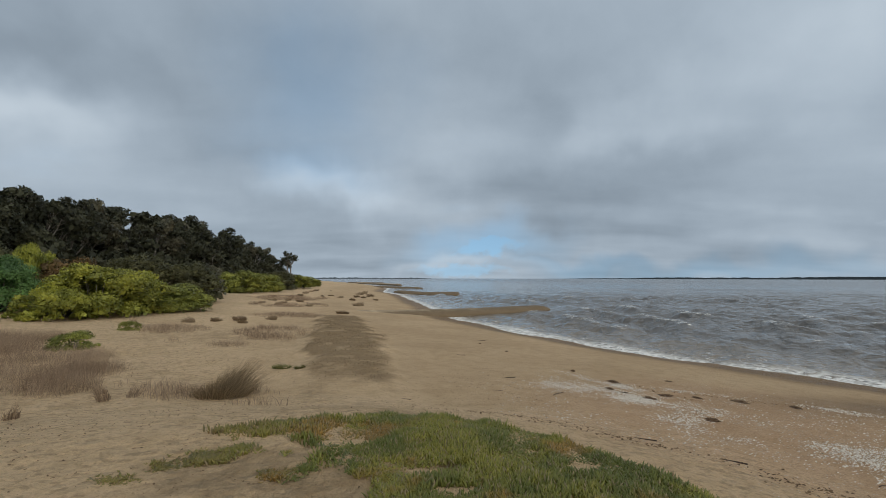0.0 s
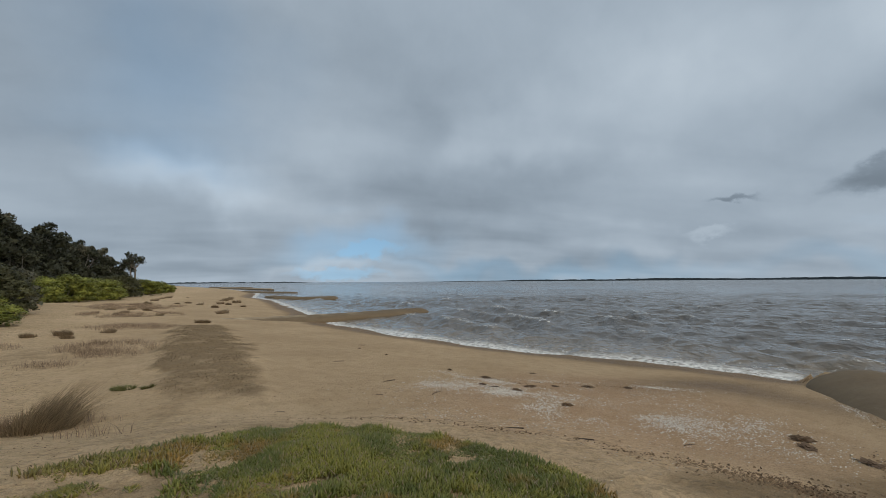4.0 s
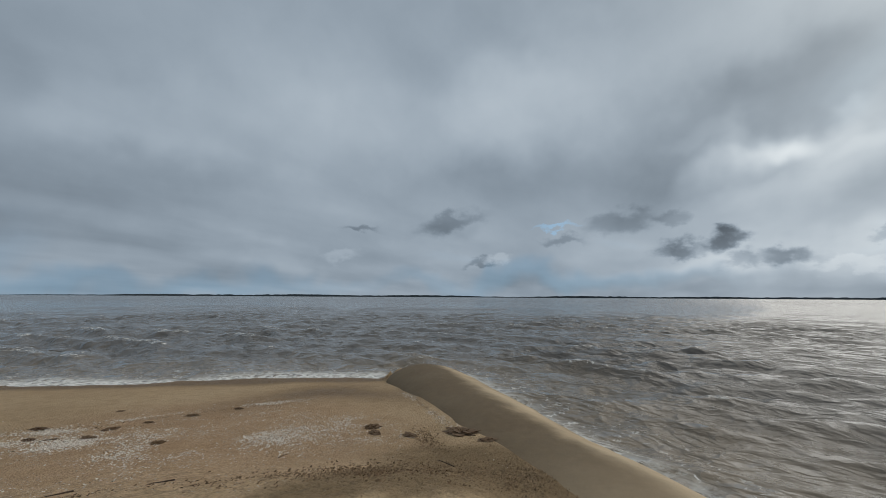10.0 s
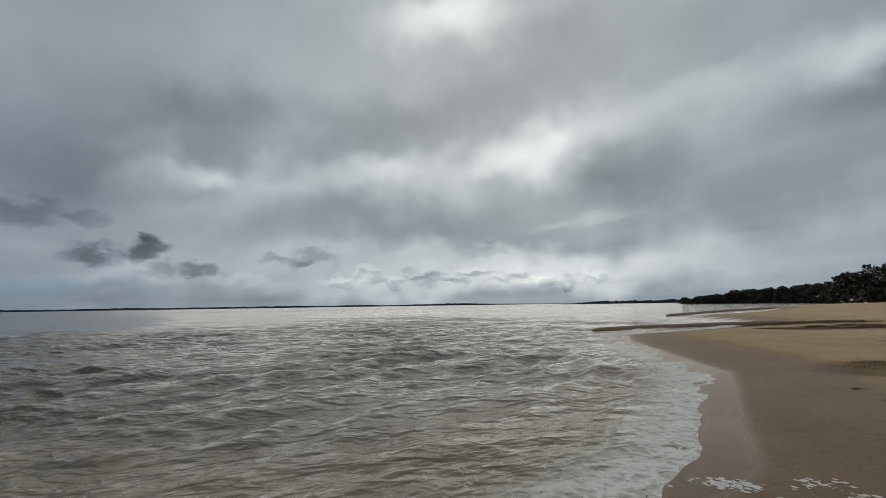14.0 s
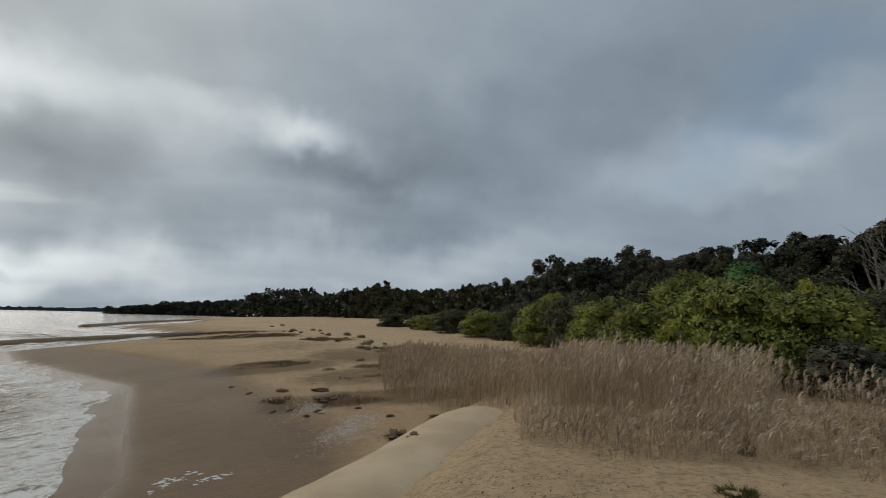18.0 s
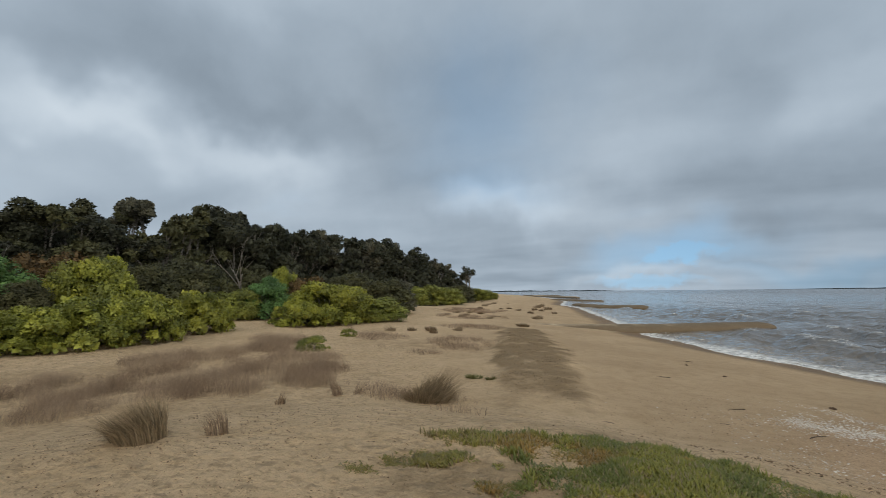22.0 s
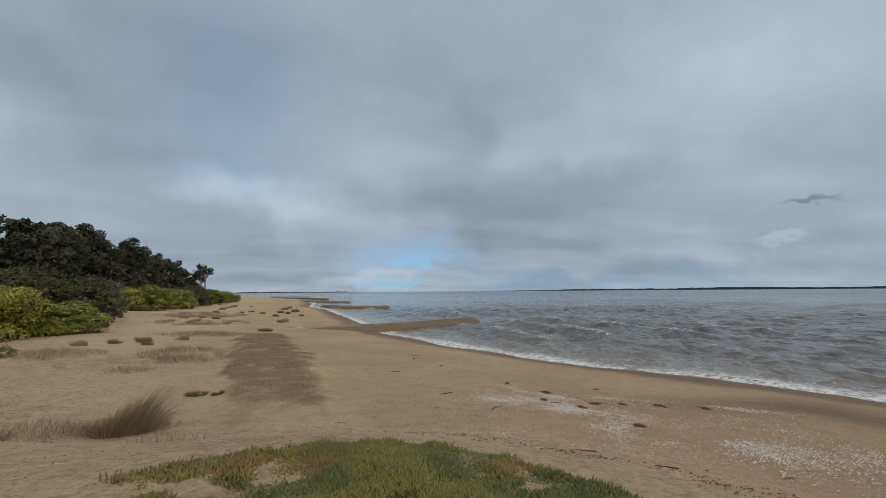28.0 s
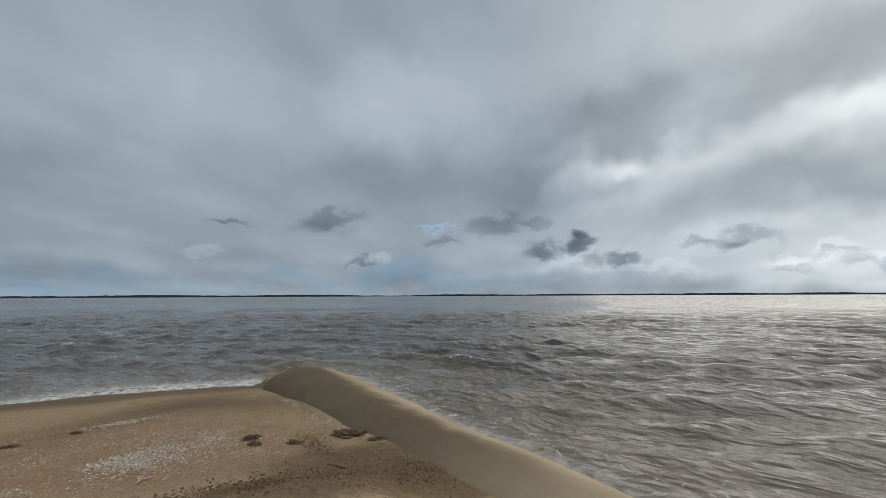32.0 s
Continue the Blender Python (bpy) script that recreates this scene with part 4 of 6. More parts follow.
def stand(ob, x, y, turn=0.0, scale=1.0, sink=0.05):
    ob.matrix_basis = Matrix.Translation((x, y, ground_z(x, y) - sink)) @ Matrix.Rotation(radians(turn), 4, "Z") @ Matrix.Scale(scale, 4)
    return ob


def blade_mesh(name, roots, tall, bend, width, rng, twist=1.0):
    """Thin tapered blades: roots N x 3, heights N, sideways bend N x 2; two bends along each."""
    n = len(roots)
    a = rng.uniform(0, 2 * np.pi, n)
    side = np.stack([np.cos(a), np.sin(a), np.zeros(n)], -1) * (np.asarray(width) * np.ones(n))[:, None] / 2
    off = np.concatenate([bend, np.zeros((n, 1))], 1)
    up = np.stack([np.zeros(n), np.zeros(n), tall], -1)
    mid, tip = roots + up * 0.55 + off * 0.3, roots + up + off
    co = np.stack([roots - side, roots + side, mid + side * 0.8, mid - side * 0.8, tip], 1).reshape(-1, 3)
    base = np.arange(n)[:, None] * 5
    loops = (base + np.array([0, 1, 2, 3, 3, 2, 4])).ravel()
    starts = (np.arange(n)[:, None] * 7 + np.array([0, 4])).ravel()
    me = bpy.data.meshes.new(name)
    me.vertices.add(len(co))
    me.vertices.foreach_set("co", co.ravel().astype(np.float32))
    me.loops.add(len(loops))
    me.loops.foreach_set("vertex_index", loops.astype(np.int32))
    me.polygons.add(len(starts))
    me.polygons.foreach_set("loop_start", starts.astype(np.int32))
    me.update()
    return me


def finger_mesh(name, roots, tall, bend, width, rng):
    """Thick three-sided fleshy leaves that curve up to a blunt point."""
    n = len(roots)
    a = rng.uniform(0, 2 * np.pi, n)
    up = np.stack([np.zeros(n), np.zeros(n), tall], -1)
    off = np.concatenate([bend, np.zeros((n, 1))], 1)
    rings = []
    for lift, lean, fat in ((0.0, 0.0, 0.6), (0.55, 0.45, 1.0)):
        for k in range(3):
            t = a + k * 2 * np.pi / 3
            rings.append(roots + up * lift + off * lean + np.stack([np.cos(t), np.sin(t), np.zeros(n)], -1) * (width * fat / 2))
    co = np.stack(rings + [roots + up + off], 1).reshape(-1, 3)
    base = np.arange(n)[:, None] * 7
    loops = (base + np.array([0, 1, 4, 3, 1, 2, 5, 4, 2, 0, 3, 5, 3, 4, 6, 4, 5, 6, 5, 3, 6])).ravel()
    starts = (np.arange(n)[:, None] * 21 + np.array([0, 4, 8, 12, 15, 18])).ravel()
    me = bpy.data.meshes.new(name)
    me.vertices.add(len(co))
    me.vertices.foreach_set("co", co.ravel().astype(np.float32))
    me.loops.add(len(loops))
    me.loops.foreach_set("vertex_index", loops.astype(np.int32))
    me.polygons.add(len(starts))
    me.polygons.foreach_set("loop_start", starts.astype(np.int32))
    me.update()
    return me


def scatter(rng, count, ring):
    """Random places within a ring of corners."""
    ring = np.array(ring, float)
    lo, hi = ring.min(0), ring.max(0)
    found = np.zeros((0, 2))
    while len(found) < count:
        p = rng.uniform(lo, hi, (count * 2, 2))
        odd = np.zeros(len(p), bool)
        for (ax, ay), (bx, by) in zip(ring, np.roll(ring, -1, 0)):
            if ay != by:
                odd ^= ((ay > p[:, 1]) != (by > p[:, 1])) & (p[:, 0] < (bx - ax) * (p[:, 1] - ay) / (by - ay) + ax)
        found = np.concatenate([found, p[odd]])
    return found[:count]


def on_ground(xy, sink=0.02):
    return np.column_stack([xy, land(xy[:, 0], xy[:, 1]) - sink])


def stuff(name, data, mat, label, category):
    ob = new(name, data)
    data.materials.append(mat)
    return tagged(ob, label, category, kind="stuff")


def wind_tree(label, seed):
    """A tall thin tree that leans with the wind, its flat crown trailing to one side."""
    rnd, rng = random.Random(seed), np.random.default_rng(seed)
    verts, faces = [], []
    a, b, c, d = Vector((0, 0, -0.3)), Vector((0.2, 0.5, 3.4)), Vector((0.1, 1.2, 6.4)), Vector((0.2, 1.9, 8.3))
    limb(verts, faces, a, b, 0.12, 0.095, 8, Vector((0, -0.12, 0)))
    limb(verts, faces, b, c, 0.095, 0.065, 7, Vector((0, -0.1, 0)))
    limb(verts, faces, c, d, 0.065, 0.035, 6, Vector((0, 0.1, 0)))
    limb(verts, faces, c, (0.1, 3.2, 8.0), 0.06, 0.025, 5, Vector((0, 0.2, -0.35)))
    limb(verts, faces, (0.1, 3.2, 8.0), (0.0, 3.8, 8.7), 0.025, 0.01, 4)
    limb(verts, faces, b, (0.3, -0.9, 4.8), 0.05, 0.02, 5, Vector((0, 0, -0.2)))
    limb(verts, faces, (0.1, 0.3, 2.2), (0.1, -0.9, 2.9), 0.04, 0.015, 5, Vector((0, 0, -0.2)))
    clumps = []
    for _ in range(12):
        q = Vector((rnd.uniform(-0.5, 0.5), rnd.uniform(1.5, 3.0), rnd.uniform(8.0, 8.9)))
        limb(verts, faces, d, q, 0.02, 0.007, 4)
        clumps.append((tuple(q), (0.35, 0.4, 0.24)))
    for _ in range(30):
        z = rnd.uniform(4.2, 8.2)
        q = Vector((rnd.uniform(-0.8, 0.8), 0.12 * z + rnd.uniform(-1.5, 0.5), z))
        limb(verts, faces, (0.1, 0.17 * z - 0.3, z - 0.9), q, 0.02, 0.006, 4)
        clumps.append((tuple(q), (0.5, 0.5, 0.5)))
    top_ob = new("tree")
    part("trunk", mesh("trunk", verts, faces), BARK, top_ob)
    part("crown", leaf_mesh("crown", clumps, 5200, 0.075, rng, 0.25), LEAF["haze"], top_ob)
    return tagged(top_ob, label, "tree")


# ---- the far side of the bay ----
def far_haze_look(n, s, p):
    # dark wood, paled and blued so the colour holds the haze over the bay
    n.put(s.inputs["Base Color"], n.mix(n.noise(p, 0.02, 4), (0.06, 0.075, 0.085), (0.035, 0.046, 0.053)))


HAZY_FAR_WOOD = material("far_wood", (0.03, 0.04, 0.04), 0.9, 0.1, far_haze_look)


def shoreline(label, az_from, az_to, dist, low, high, seed):
    """A low wooded coast far over the water, with an uneven top."""
    verts, faces = [], []
    n = 400
    for k in range(n + 1):
        a = az_from + (az_to - az_from) * k / n
        ends = min(1, k / 60, (n - k) / 60)
        x, y = polar(a, dist)
        x2, y2 = polar(a, dist + 160)
        u = np.array([a * 1.0])
        h = low + (high - low) * (0.5 + 0.5 * float(layers(u, u * 0, 9.0, 3, seed)[0])) + 1.6 * float(layers(u, u * 0, 0.35, 3, seed + 9)[0])
        verts += [(x, y, -1), (x, y, max(0.6, h * ends * 0.85)), ((x + x2) / 2, (y + y2) / 2, max(0.7, h * ends)), (x2, y2, -1)]
    for k in range(n):
        for j in range(3):
            i = k * 4 + j
            faces.append((i, i + 1, i + 5, i + 4))
    ob = new("backdrop", mesh("backdrop", verts, faces))
    ob.data.materials.append(HAZY_FAR_WOOD)
    return tagged(ob, label, "far shore", kind="structure")


shoreline("low dark wooded shore far across the bay", 14, 152, 2600, 6, 14, 1)
shoreline("thin dark headland on the northern horizon", -18, -1, 2400, 4, 7, 2)
shoreline("low wooded point on the southern horizon", 148, 176, 1300, 5, 11, 3)

# ---- the wood behind the beach ----
AZ = [162, 166, 168, 172, 175, 176, 179, 184, 187, 192, 197, 203, 208, 212, 215, 222, 225, 232, 240, 246, 255, 263, 270, 276, 280, 286, 294, 304, 308, 313, 318, 322, 327, 331, 334, 338, 341]
TOP = [0.2, 0.8, 1.1, 1.5, 1.7, 2.2, 3.3, 2.9, 2.6, 4.2, 3.7, 4.1, 4.7, 5.4, 7.6, 9.3, 7.9, 8.8, 9.0, 10.4, 11.2, 11.0, 9.0, 9.4, 9.6, 9.3, 9.1, 10.4, 9.9, 9.0, 8.1, 7.6, 6.9, 6.0, 4.5, 3.0, 1.2]
FAR = [560, 560, 560, 520, 480, 320, 280, 230, 210, 165, 130, 95, 74, 62, 58, 55, 50, 45, 40, 37, 36, 37, 42, 42, 38, 37, 41, 45, 47, 50, 56, 63, 75, 90, 105, 135, 150]
kinds = [
    tree("dark broad-crowned coastal tree at the edge of the wood", 9.0, 3.4, "dark", 11, 9000, 0.13, 0.3),
    tree("dark many-stemmed coastal tree in the wood", 9.0, 3.0, "dark", 12, 7500, 0.13, 0.22, 2),
    tree("grey-green coastal tree with an open crown", 9.0, 2.6, "grey", 13, 6500, 0.12, 0.34),
    tree("dark green coastal tree with forked limbs", 9.0, 3.0, "olive", 14, 9000, 0.13, 0.34),
    tree("slender olive coastal tree in the wood", 9.0, 2.2, "olive", 15, 5500, 0.13, 0.3, 2),
]
far_kinds = [
    tree("dark broad coastal tree far along the shore", 9.0, 3.4, "dark", 21, 6000, 0.15, 0.3),
    tree("dark coastal tree far along the shore", 9.0, 3.0, "dark", 22, 6000, 0.15, 0.25, 2),
    tree("grey-green coastal tree far along the shore", 9.0, 2.8, "grey", 23, 5500, 0.14, 0.3),
]
fills = [shrub("dark leafy undergrowth at the foot of the wood", 5.0, 4.0, "dark", 31, 5500, 0.14, 46, "undergrowth_shrub"),
         shrub("dull olive undergrowth at the foot of the wood", 4.5, 3.4, "olive", 32, 5500, 0.13, 44, "undergrowth_shrub")]
far_fill = shrub("dark undergrowth far along the shore", 5.0, 4.0, "dark", 33, 2200, 0.24, 40, "undergrowth_shrub")
rnd = random.Random(3)
used = set()


def plant(source, x, y, size, group, wide=1.0, sink=0.05):
    """Sets the first of a kind in place, then copies."""
    turn = rnd.uniform(0, 360)
    ob = copy_thing(source, Matrix()) if source.name in used else source
    used.add(source.name)
    ob["group"] = group
    ob.matrix_basis = Matrix.Translation((x, y, ground_z(x, y) - sink)) @ Matrix.Rotation(radians(turn), 4, "Z") @ Matrix.Diagonal((size * wide, size * wide, size, 1))
    return ob


az = 206.0
while az < 338.4:
    near = float(np.interp(az, AZ, FAR))
    for row in range(2):
        dist = near * (1.0 + 0.12 * row) + rnd.uniform(-1.5, 1.5)
        a = az + rnd.uniform(-0.9, 0.9)
        rise_ = float(np.interp(a, AZ, TOP)) * (0.98, 1.05)[row] * rnd.uniform(0.9, 1.04)
        x, y = polar(a, dist)
        size = max(0.2, (3 + dist * math.tan(radians(rise_)) - ground_z(x, y)) / 8.55)
        plant(kinds[rnd.choice((0, 0, 1, 1, 2, 2, 3, 3, 4))] if near < 51 else far_kinds[rnd.choice((0, 0, 1, 2))], x, y, size, "trees of the wood", rnd.uniform(0.85, 1.15))
    # the path through the wood stays open to its shade
    for row in range(2):
        if not 268.5 < az < 274.5 or row:
            dist = near * (0.93, 1.1)[row] + rnd.uniform(-1, 1)
            x, y = polar(az + rnd.uniform(-0.6, 0.6), dist)
            rise_ = float(np.interp(az, AZ, TOP)) * (0.38, 0.62)[row]
            plant(far_fill if near > 51 else fills[rnd.random() < 0.4], x, y, max(0.3, (3 + dist * math.tan(radians(rise_)) - ground_z(x, y)) / 3.9), "undergrowth of the wood", 1.1)
    az += math.degrees(2.2 / near)


def far_wood(label, az_from, az_to, step, seed, leaf=1.0, per=80, key="dark"):
    """Woods too far off to tell tree from tree: heaped clumps of foliage."""
    rng, clumps, count = np.random.default_rng(seed), [], 0
    a = az_from
    while a < az_to:
        d0 = float(np.interp(a, AZ, FAR))
        for row in range(3):
            d = d0 * (1 + 0.06 * row)
            x, y = polar(a + rng.uniform(-0.3, 0.3), d)
            g = ground_z(x, y)
            top = 3 + d * math.tan(radians(float(np.interp(a, AZ, TOP)) * rng.uniform(0.86, 1.03) * (1 + 0.16 * float(layers(np.array([a]), np.array([0.0]), 1.6, 3, 44)[0])))) - g
            for _ in range(6):
                lift = 1 - rng.random() ** 1.4
                r = d * math.radians(0.5) * rng.uniform(0.35, 1.3) * (1.15 - 0.5 * lift)
                bx, by = polar(a + rng.uniform(-0.9, 0.9), d + rng.uniform(-2, 2))
                clumps.append(((bx, by, g + top * lift * 0.93), (r, r, min(r, top * 0.2))))
                count += per
        a += step
    ob = stuff("far_wood", leaf_mesh("far_wood", clumps, count, leaf, rng), LEAF[key], label, "woods")
    return ob


far_wood("dark low coastal woods far along the shore", 163, 190, 0.5, 41, 0.8, 90)
far_wood("dark coastal scrub rising along the shore", 189, 208, 0.45, 42, 0.32, 230, "olive")

# ---- single trees and shrubs before the wood ----
tall_tree = wind_tree("tall leaning tree with a thin flat rusty crown", 53)
x, y = polar(263.3, 30.5)
tall_tree.matrix_basis = Matrix.Translation((x, y, ground_z(x, y) - 0.05))
dead = bare_tree("dead tree with bare forked bleached limbs", 7.5, 61, (-0.05, 0.0), 5, None, 3, None, 0.75)
plant(dead, *polar(249.6, 26), 1.0, "dead trees")
plant(bare_tree("dead leaning trunk with a few bleached forks", 7.0, 64, (-0.2, -0.85), 1, None, 2), *polar(275.5, 31), 1.0, "dead trees")
dead_two = bare_tree("pale forked bare tree among dark trees", 8.0, 67, (0.1, 0.25), 2, None, 2)
plant(dead_two, *polar(311.0, 43), 1.0, "dead trees")
plant(dead_two, *polar(272.5, 36), 0.8, "dead trees")
plant(dead_two, *polar(302.0, 42), 0.75, "dead trees")
plant(dead_two, *polar(332.5, 80), 0.9, "dead trees")
for a, d, size in ((255.5, 34, 0.62), (259.0, 34.5, 0.7), (289.0, 35, 0.62), (297.5, 38, 0.7), (307.0, 44, 0.72), (316.0, 51, 0.75), (321.0, 58, 0.75), (326.0, 68, 0.8)):
    plant(dead_two, *polar(a, d), size, "dead trees")
lone = tree("lone wind-shaped tree on two thin stems by the shore", 9.5, 2.3, "dark", 71, 1500, 0.15, 0.55, 2, "tree", 0.02)
plant(lone, *polar(340.0, 138), 1.08, "single trees")
round_tree = shrub("large dense dark green tree rounded down to the ground", 6.4, 7.6, "dense", 81, 14000, 0.13, 110, "tree")
round_tree["category"] = "tree"
plant(round_tree, *polar(280.6, 30.5), 1.0, "single trees")

SHRUBS = {
    "lime": shrub("yellow-green leafy coastal shrub at the dune's edge", 3.4, 2.2, "lime", 91, 13000, 0.062, 54),
    "lime_low": shrub("low yellow-green spreading shrub on the sand", 3.6, 1.6, "lime", 92, 12000, 0.06, 54),
    "green": shrub("mid-green rounded coastal shrub", 4.0, 3.2, "green", 93, 15000, 0.07, 46),
    "dull": shrub("dull olive-green coastal shrub", 4.0, 3.0, "olive", 94, 13000, 0.07, 46),
    "dome": shrub("bright green dome-shaped dense shrub", 3.8, 3.3, "bright", 95, 15000, 0.055, 50),
    "rust": shrub("rusty brown dying shrub", 3.2, 3.2, "rust", 96, 3800, 0.08, 36),
    "grey": shrub("grey leafless twiggy shrub", 2.6, 2.2, "grey", 97, 2600, 0.07, 34),
}


def bush(kind, az, dist, wide, top, base_wide={"lime": 3.4, "lime_low": 3.6, "green": 4.0, "dull": 4.0, "dome": 3.8, "rust": 3.2, "grey": 2.6},
         base_high={"lime": 2.2, "lime_low": 1.6, "green": 3.2, "dull": 3.0, "dome": 3.3, "rust": 3.2, "grey": 2.2}):
    """A shrub at a bearing and distance, its width and its top's height over the water in metres."""
    x, y = polar(az, dist)
    high = max(0.3, top - ground_z(x, y))
    return plant(SHRUBS[kind], x, y, high / base_high[kind], "shrubs before the wood", wide / base_wide[kind] * base_high[kind] / high)


bush("green", 226.5, 18.5, 4.4, 4.3)
bush("green", 233.5, 17.5, 4.6, 5.1)
bush("green", 239.5, 17.0, 4.2, 4.6)
bush("dull", 244.5, 18.0, 3.6, 4.1)
bush("lime", 229.5, 16.2, 2.4, 3.2)
bush("lime", 241.5, 18.5, 2.0, 4.6)
bush("grey", 242.0, 15.2, 2.4, 2.9)
bush("dull", 246.3, 15.4, 2.0, 2.4)
bush("green", 222.0, 23.0, 4.4, 4.6)
bush("dull", 218.5, 27.0, 5.0, 5.0)
bush("green", 214.5, 32.0, 5.2, 5.0)
bush("lime", 215.0, 45.0, 3.6, 6.0)
bush("dull", 210.5, 38.0, 5.5, 4.6)
bush("green", 206.5, 42.0, 5.5, 4.4)
bush("dull", 202.0, 50.0, 6.0, 4.2)
bush("green", 198.5, 62.0, 6.0, 4.0)
bush("dull", 194.0, 78.0, 7.0, 3.9)
bush("dull", 226.0, 29.0, 5.5, 6.0)
bush("green", 231.0, 26.0, 5.0, 6.3)
bush("dome", 235.5, 27.0, 4.6, 6.2)
bush("dull", 240.0, 28.0, 5.0, 6.0)
bush("green", 245.5, 27.0, 4.6, 5.2)
bush("lime", 256.5, 31.5, 3.2, 4.0)
bush("lime", 260.3, 31.0, 2.6, 4.7)
bush("dome", 264.2, 29.5, 4.2, 3.9)
bush("green", 251.5, 21.5, 1.8, 2.7)
bush("dome", 287.8, 24.5, 4.2, 5.1)
bush("dull", 291.5, 22.5, 2.2, 3.6)
bush("rust", 293.2, 27.5, 4.0, 5.5)
bush("lime_low", 285.8, 20.0, 2.6, 2.7)
bush("lime_low", 290.0, 18.6, 3.4, 2.6)
bush("lime_low", 295.5, 18.6, 3.6, 3.0)
bush("lime_low", 300.5, 19.5, 3.6, 3.2)
bush("lime_low", 305.5, 22.0, 3.6, 3.2)
bush("lime", 297.0, 23.5, 3.4, 4.7)
bush("dull", 301.0, 27.0, 4.0, 4.6)
bush("dull", 305.5, 30.0, 5.2, 5.1)
bush("green", 310.5, 27.5, 2.6, 3.6)
bush("dome", 313.5, 28.0, 3.2, 4.0)
bush("lime", 315.6, 31.5, 2.2, 4.9)
bush("rust", 318.5, 31.0, 3.2, 4.5)
bush("lime", 320.6, 25.5, 4.4, 3.7)
bush("lime", 323.2, 27.0, 4.2, 3.4)
bush("lime_low", 317.5, 24.5, 3.4, 2.7)
bush("green", 326.5, 28.5, 4.6, 2.9)
bush("dull", 328.5, 36.0, 5.0, 4.2)
bush("grey", 330.0, 44.0, 4.5, 4.4)
bush("dull", 324.5, 40.0, 6.0, 5.0)
bush("green", 334.0, 55.0, 6.0, 4.3)
bush("green", 336.5, 62.0, 6.0, 4.0)
bush("dull", 338.5, 72.0, 6.0, 4.2)
bush("green", 340.8, 84.0, 6.0, 4.0)
bush("green", 342.4, 98.0, 5.0, 3.2)
# low bushes out on the sand
low_bush = shrub("small dark green bush among dry grass on the sand", 1.5, 0.8, "green", 98, 4200, 0.026, 40)
for a, d, wide, high in ((267.6, 11.3, 1.5, 0.95), (286.0, 11.6, 1.1, 0.7), (319.0, 15.4, 1.2, 0.55), (258.5, 12.8, 0.9, 0.5), (283.5, 15.0, 0.9, 0.5), (323.5, 19.5, 0.8, 0.4)):
    plant(low_bush, *polar(a, d), high / 0.8, "low bushes on the sand", wide / 1.5 * 0.8 / high)


# ---- grasses and ground cover ----
def straw_look(a, b):
    def build(n, s, p):
        r = n.add("ShaderNodeNewGeometry").outputs["Random Per Island"]
        c = n.mix(r, a, b)
        n.put(s.inputs["Base Color"], n.mix(n.span(n.noise(p, 0.8, 3), 0.35, 0.65), c, n.mix(1.0, c, (0.72, 0.68, 0.66), "MULTIPLY")))
    return build


REED = material("dry_reed", (0.4, 0.31, 0.2), 0.8, 0.2, straw_look((0.68, 0.545, 0.375), (0.39, 0.3, 0.2)))
PLUME = material("reed_plume", (0.5, 0.4, 0.27), 0.9, 0.1, straw_look((0.84, 0.72, 0.56), (0.62, 0.5, 0.37)))
HAZE = material("dry_wiry_grass", (0.2, 0.14, 0.1), 0.85, 0.15, straw_look((0.46, 0.345, 0.235), (0.20, 0.145, 0.1)))
TUSSOCK = material("dry_tussock", (0.2, 0.15, 0.08), 0.85, 0.15, straw_look((0.42, 0.315, 0.19), (0.13, 0.098, 0.06)))
MEAT = material("succulent_leaves", (0.12, 0.17, 0.04), 0.45, 0.35)
rng = np.random.default_rng(8)


def succulent_look(n, s, p):
    r = n.add("ShaderNodeNewGeometry").outputs["Random Per Island"]
    c = n.mix(n.span(n.noise(p, 1.7, 3, 0.55), 0.38, 0.62), (0.145, 0.158, 0.028), (0.30, 0.275, 0.045))
    c = n.mix(n.math("MULTIPLY", n.span(n.noise(n.vec("ADD", p, (7, 3, 0)), 1.3, 3, 0.6), 0.54, 0.66), 0.75), c, (0.38, 0.19, 0.05))
    c = n.mix(n.math("MULTIPLY", r, 0.62), c, (0.05, 0.078, 0.018))
    c = n.mix(n.math("MULTIPLY", n.math("GREATER_THAN", r, 0.86), 0.8), c, (0.30, 0.23, 0.13))
    side = n.add("ShaderNodeSeparateXYZ")
    n.put(side.inputs[0], p)
    c = n.mix(n.math("MULTIPLY", n.span(n.math("ADD", side.outputs[0], n.math("MULTIPLY", n.noise(p, 3.0, 3), 1.6)), -1.3, -0.5, 1.0, 0.0), 0.4), c, (0.22, 0.14, 0.06))
    n.put(s.inputs["Base Color"], c)


nodes = Nodes(MEAT.node_tree)
meat_shader = nodes.add("ShaderNodeBsdfPrincipled")
meat_shader.inputs["Roughness"].default_value = 0.5
nodes.tree.links.new(meat_shader.outputs[0], nodes.add("ShaderNodeOutputMaterial").inputs[0])
succulent_look(nodes, meat_shader, nodes.add("ShaderNodeNewGeometry").outputs["Position"])

# fleshy mat before the dune's brow: dense on the seaward side, broken up towards the land
MAT = [(-2.35, 4.25), (-1.9, 4.6), (-1.2, 4.85), (-0.5, 5.05), (0.3, 4.8), (0.9, 4.4), (1.4, 3.8), (1.75, 3.2), (2.0, 2.4), (1.4, 1.6), (0.4, 1.9), (-0.4, 2.6), (-1.0, 3.1), (-1.5, 3.7)]
xy = scatter(rng, 21000, MAT)
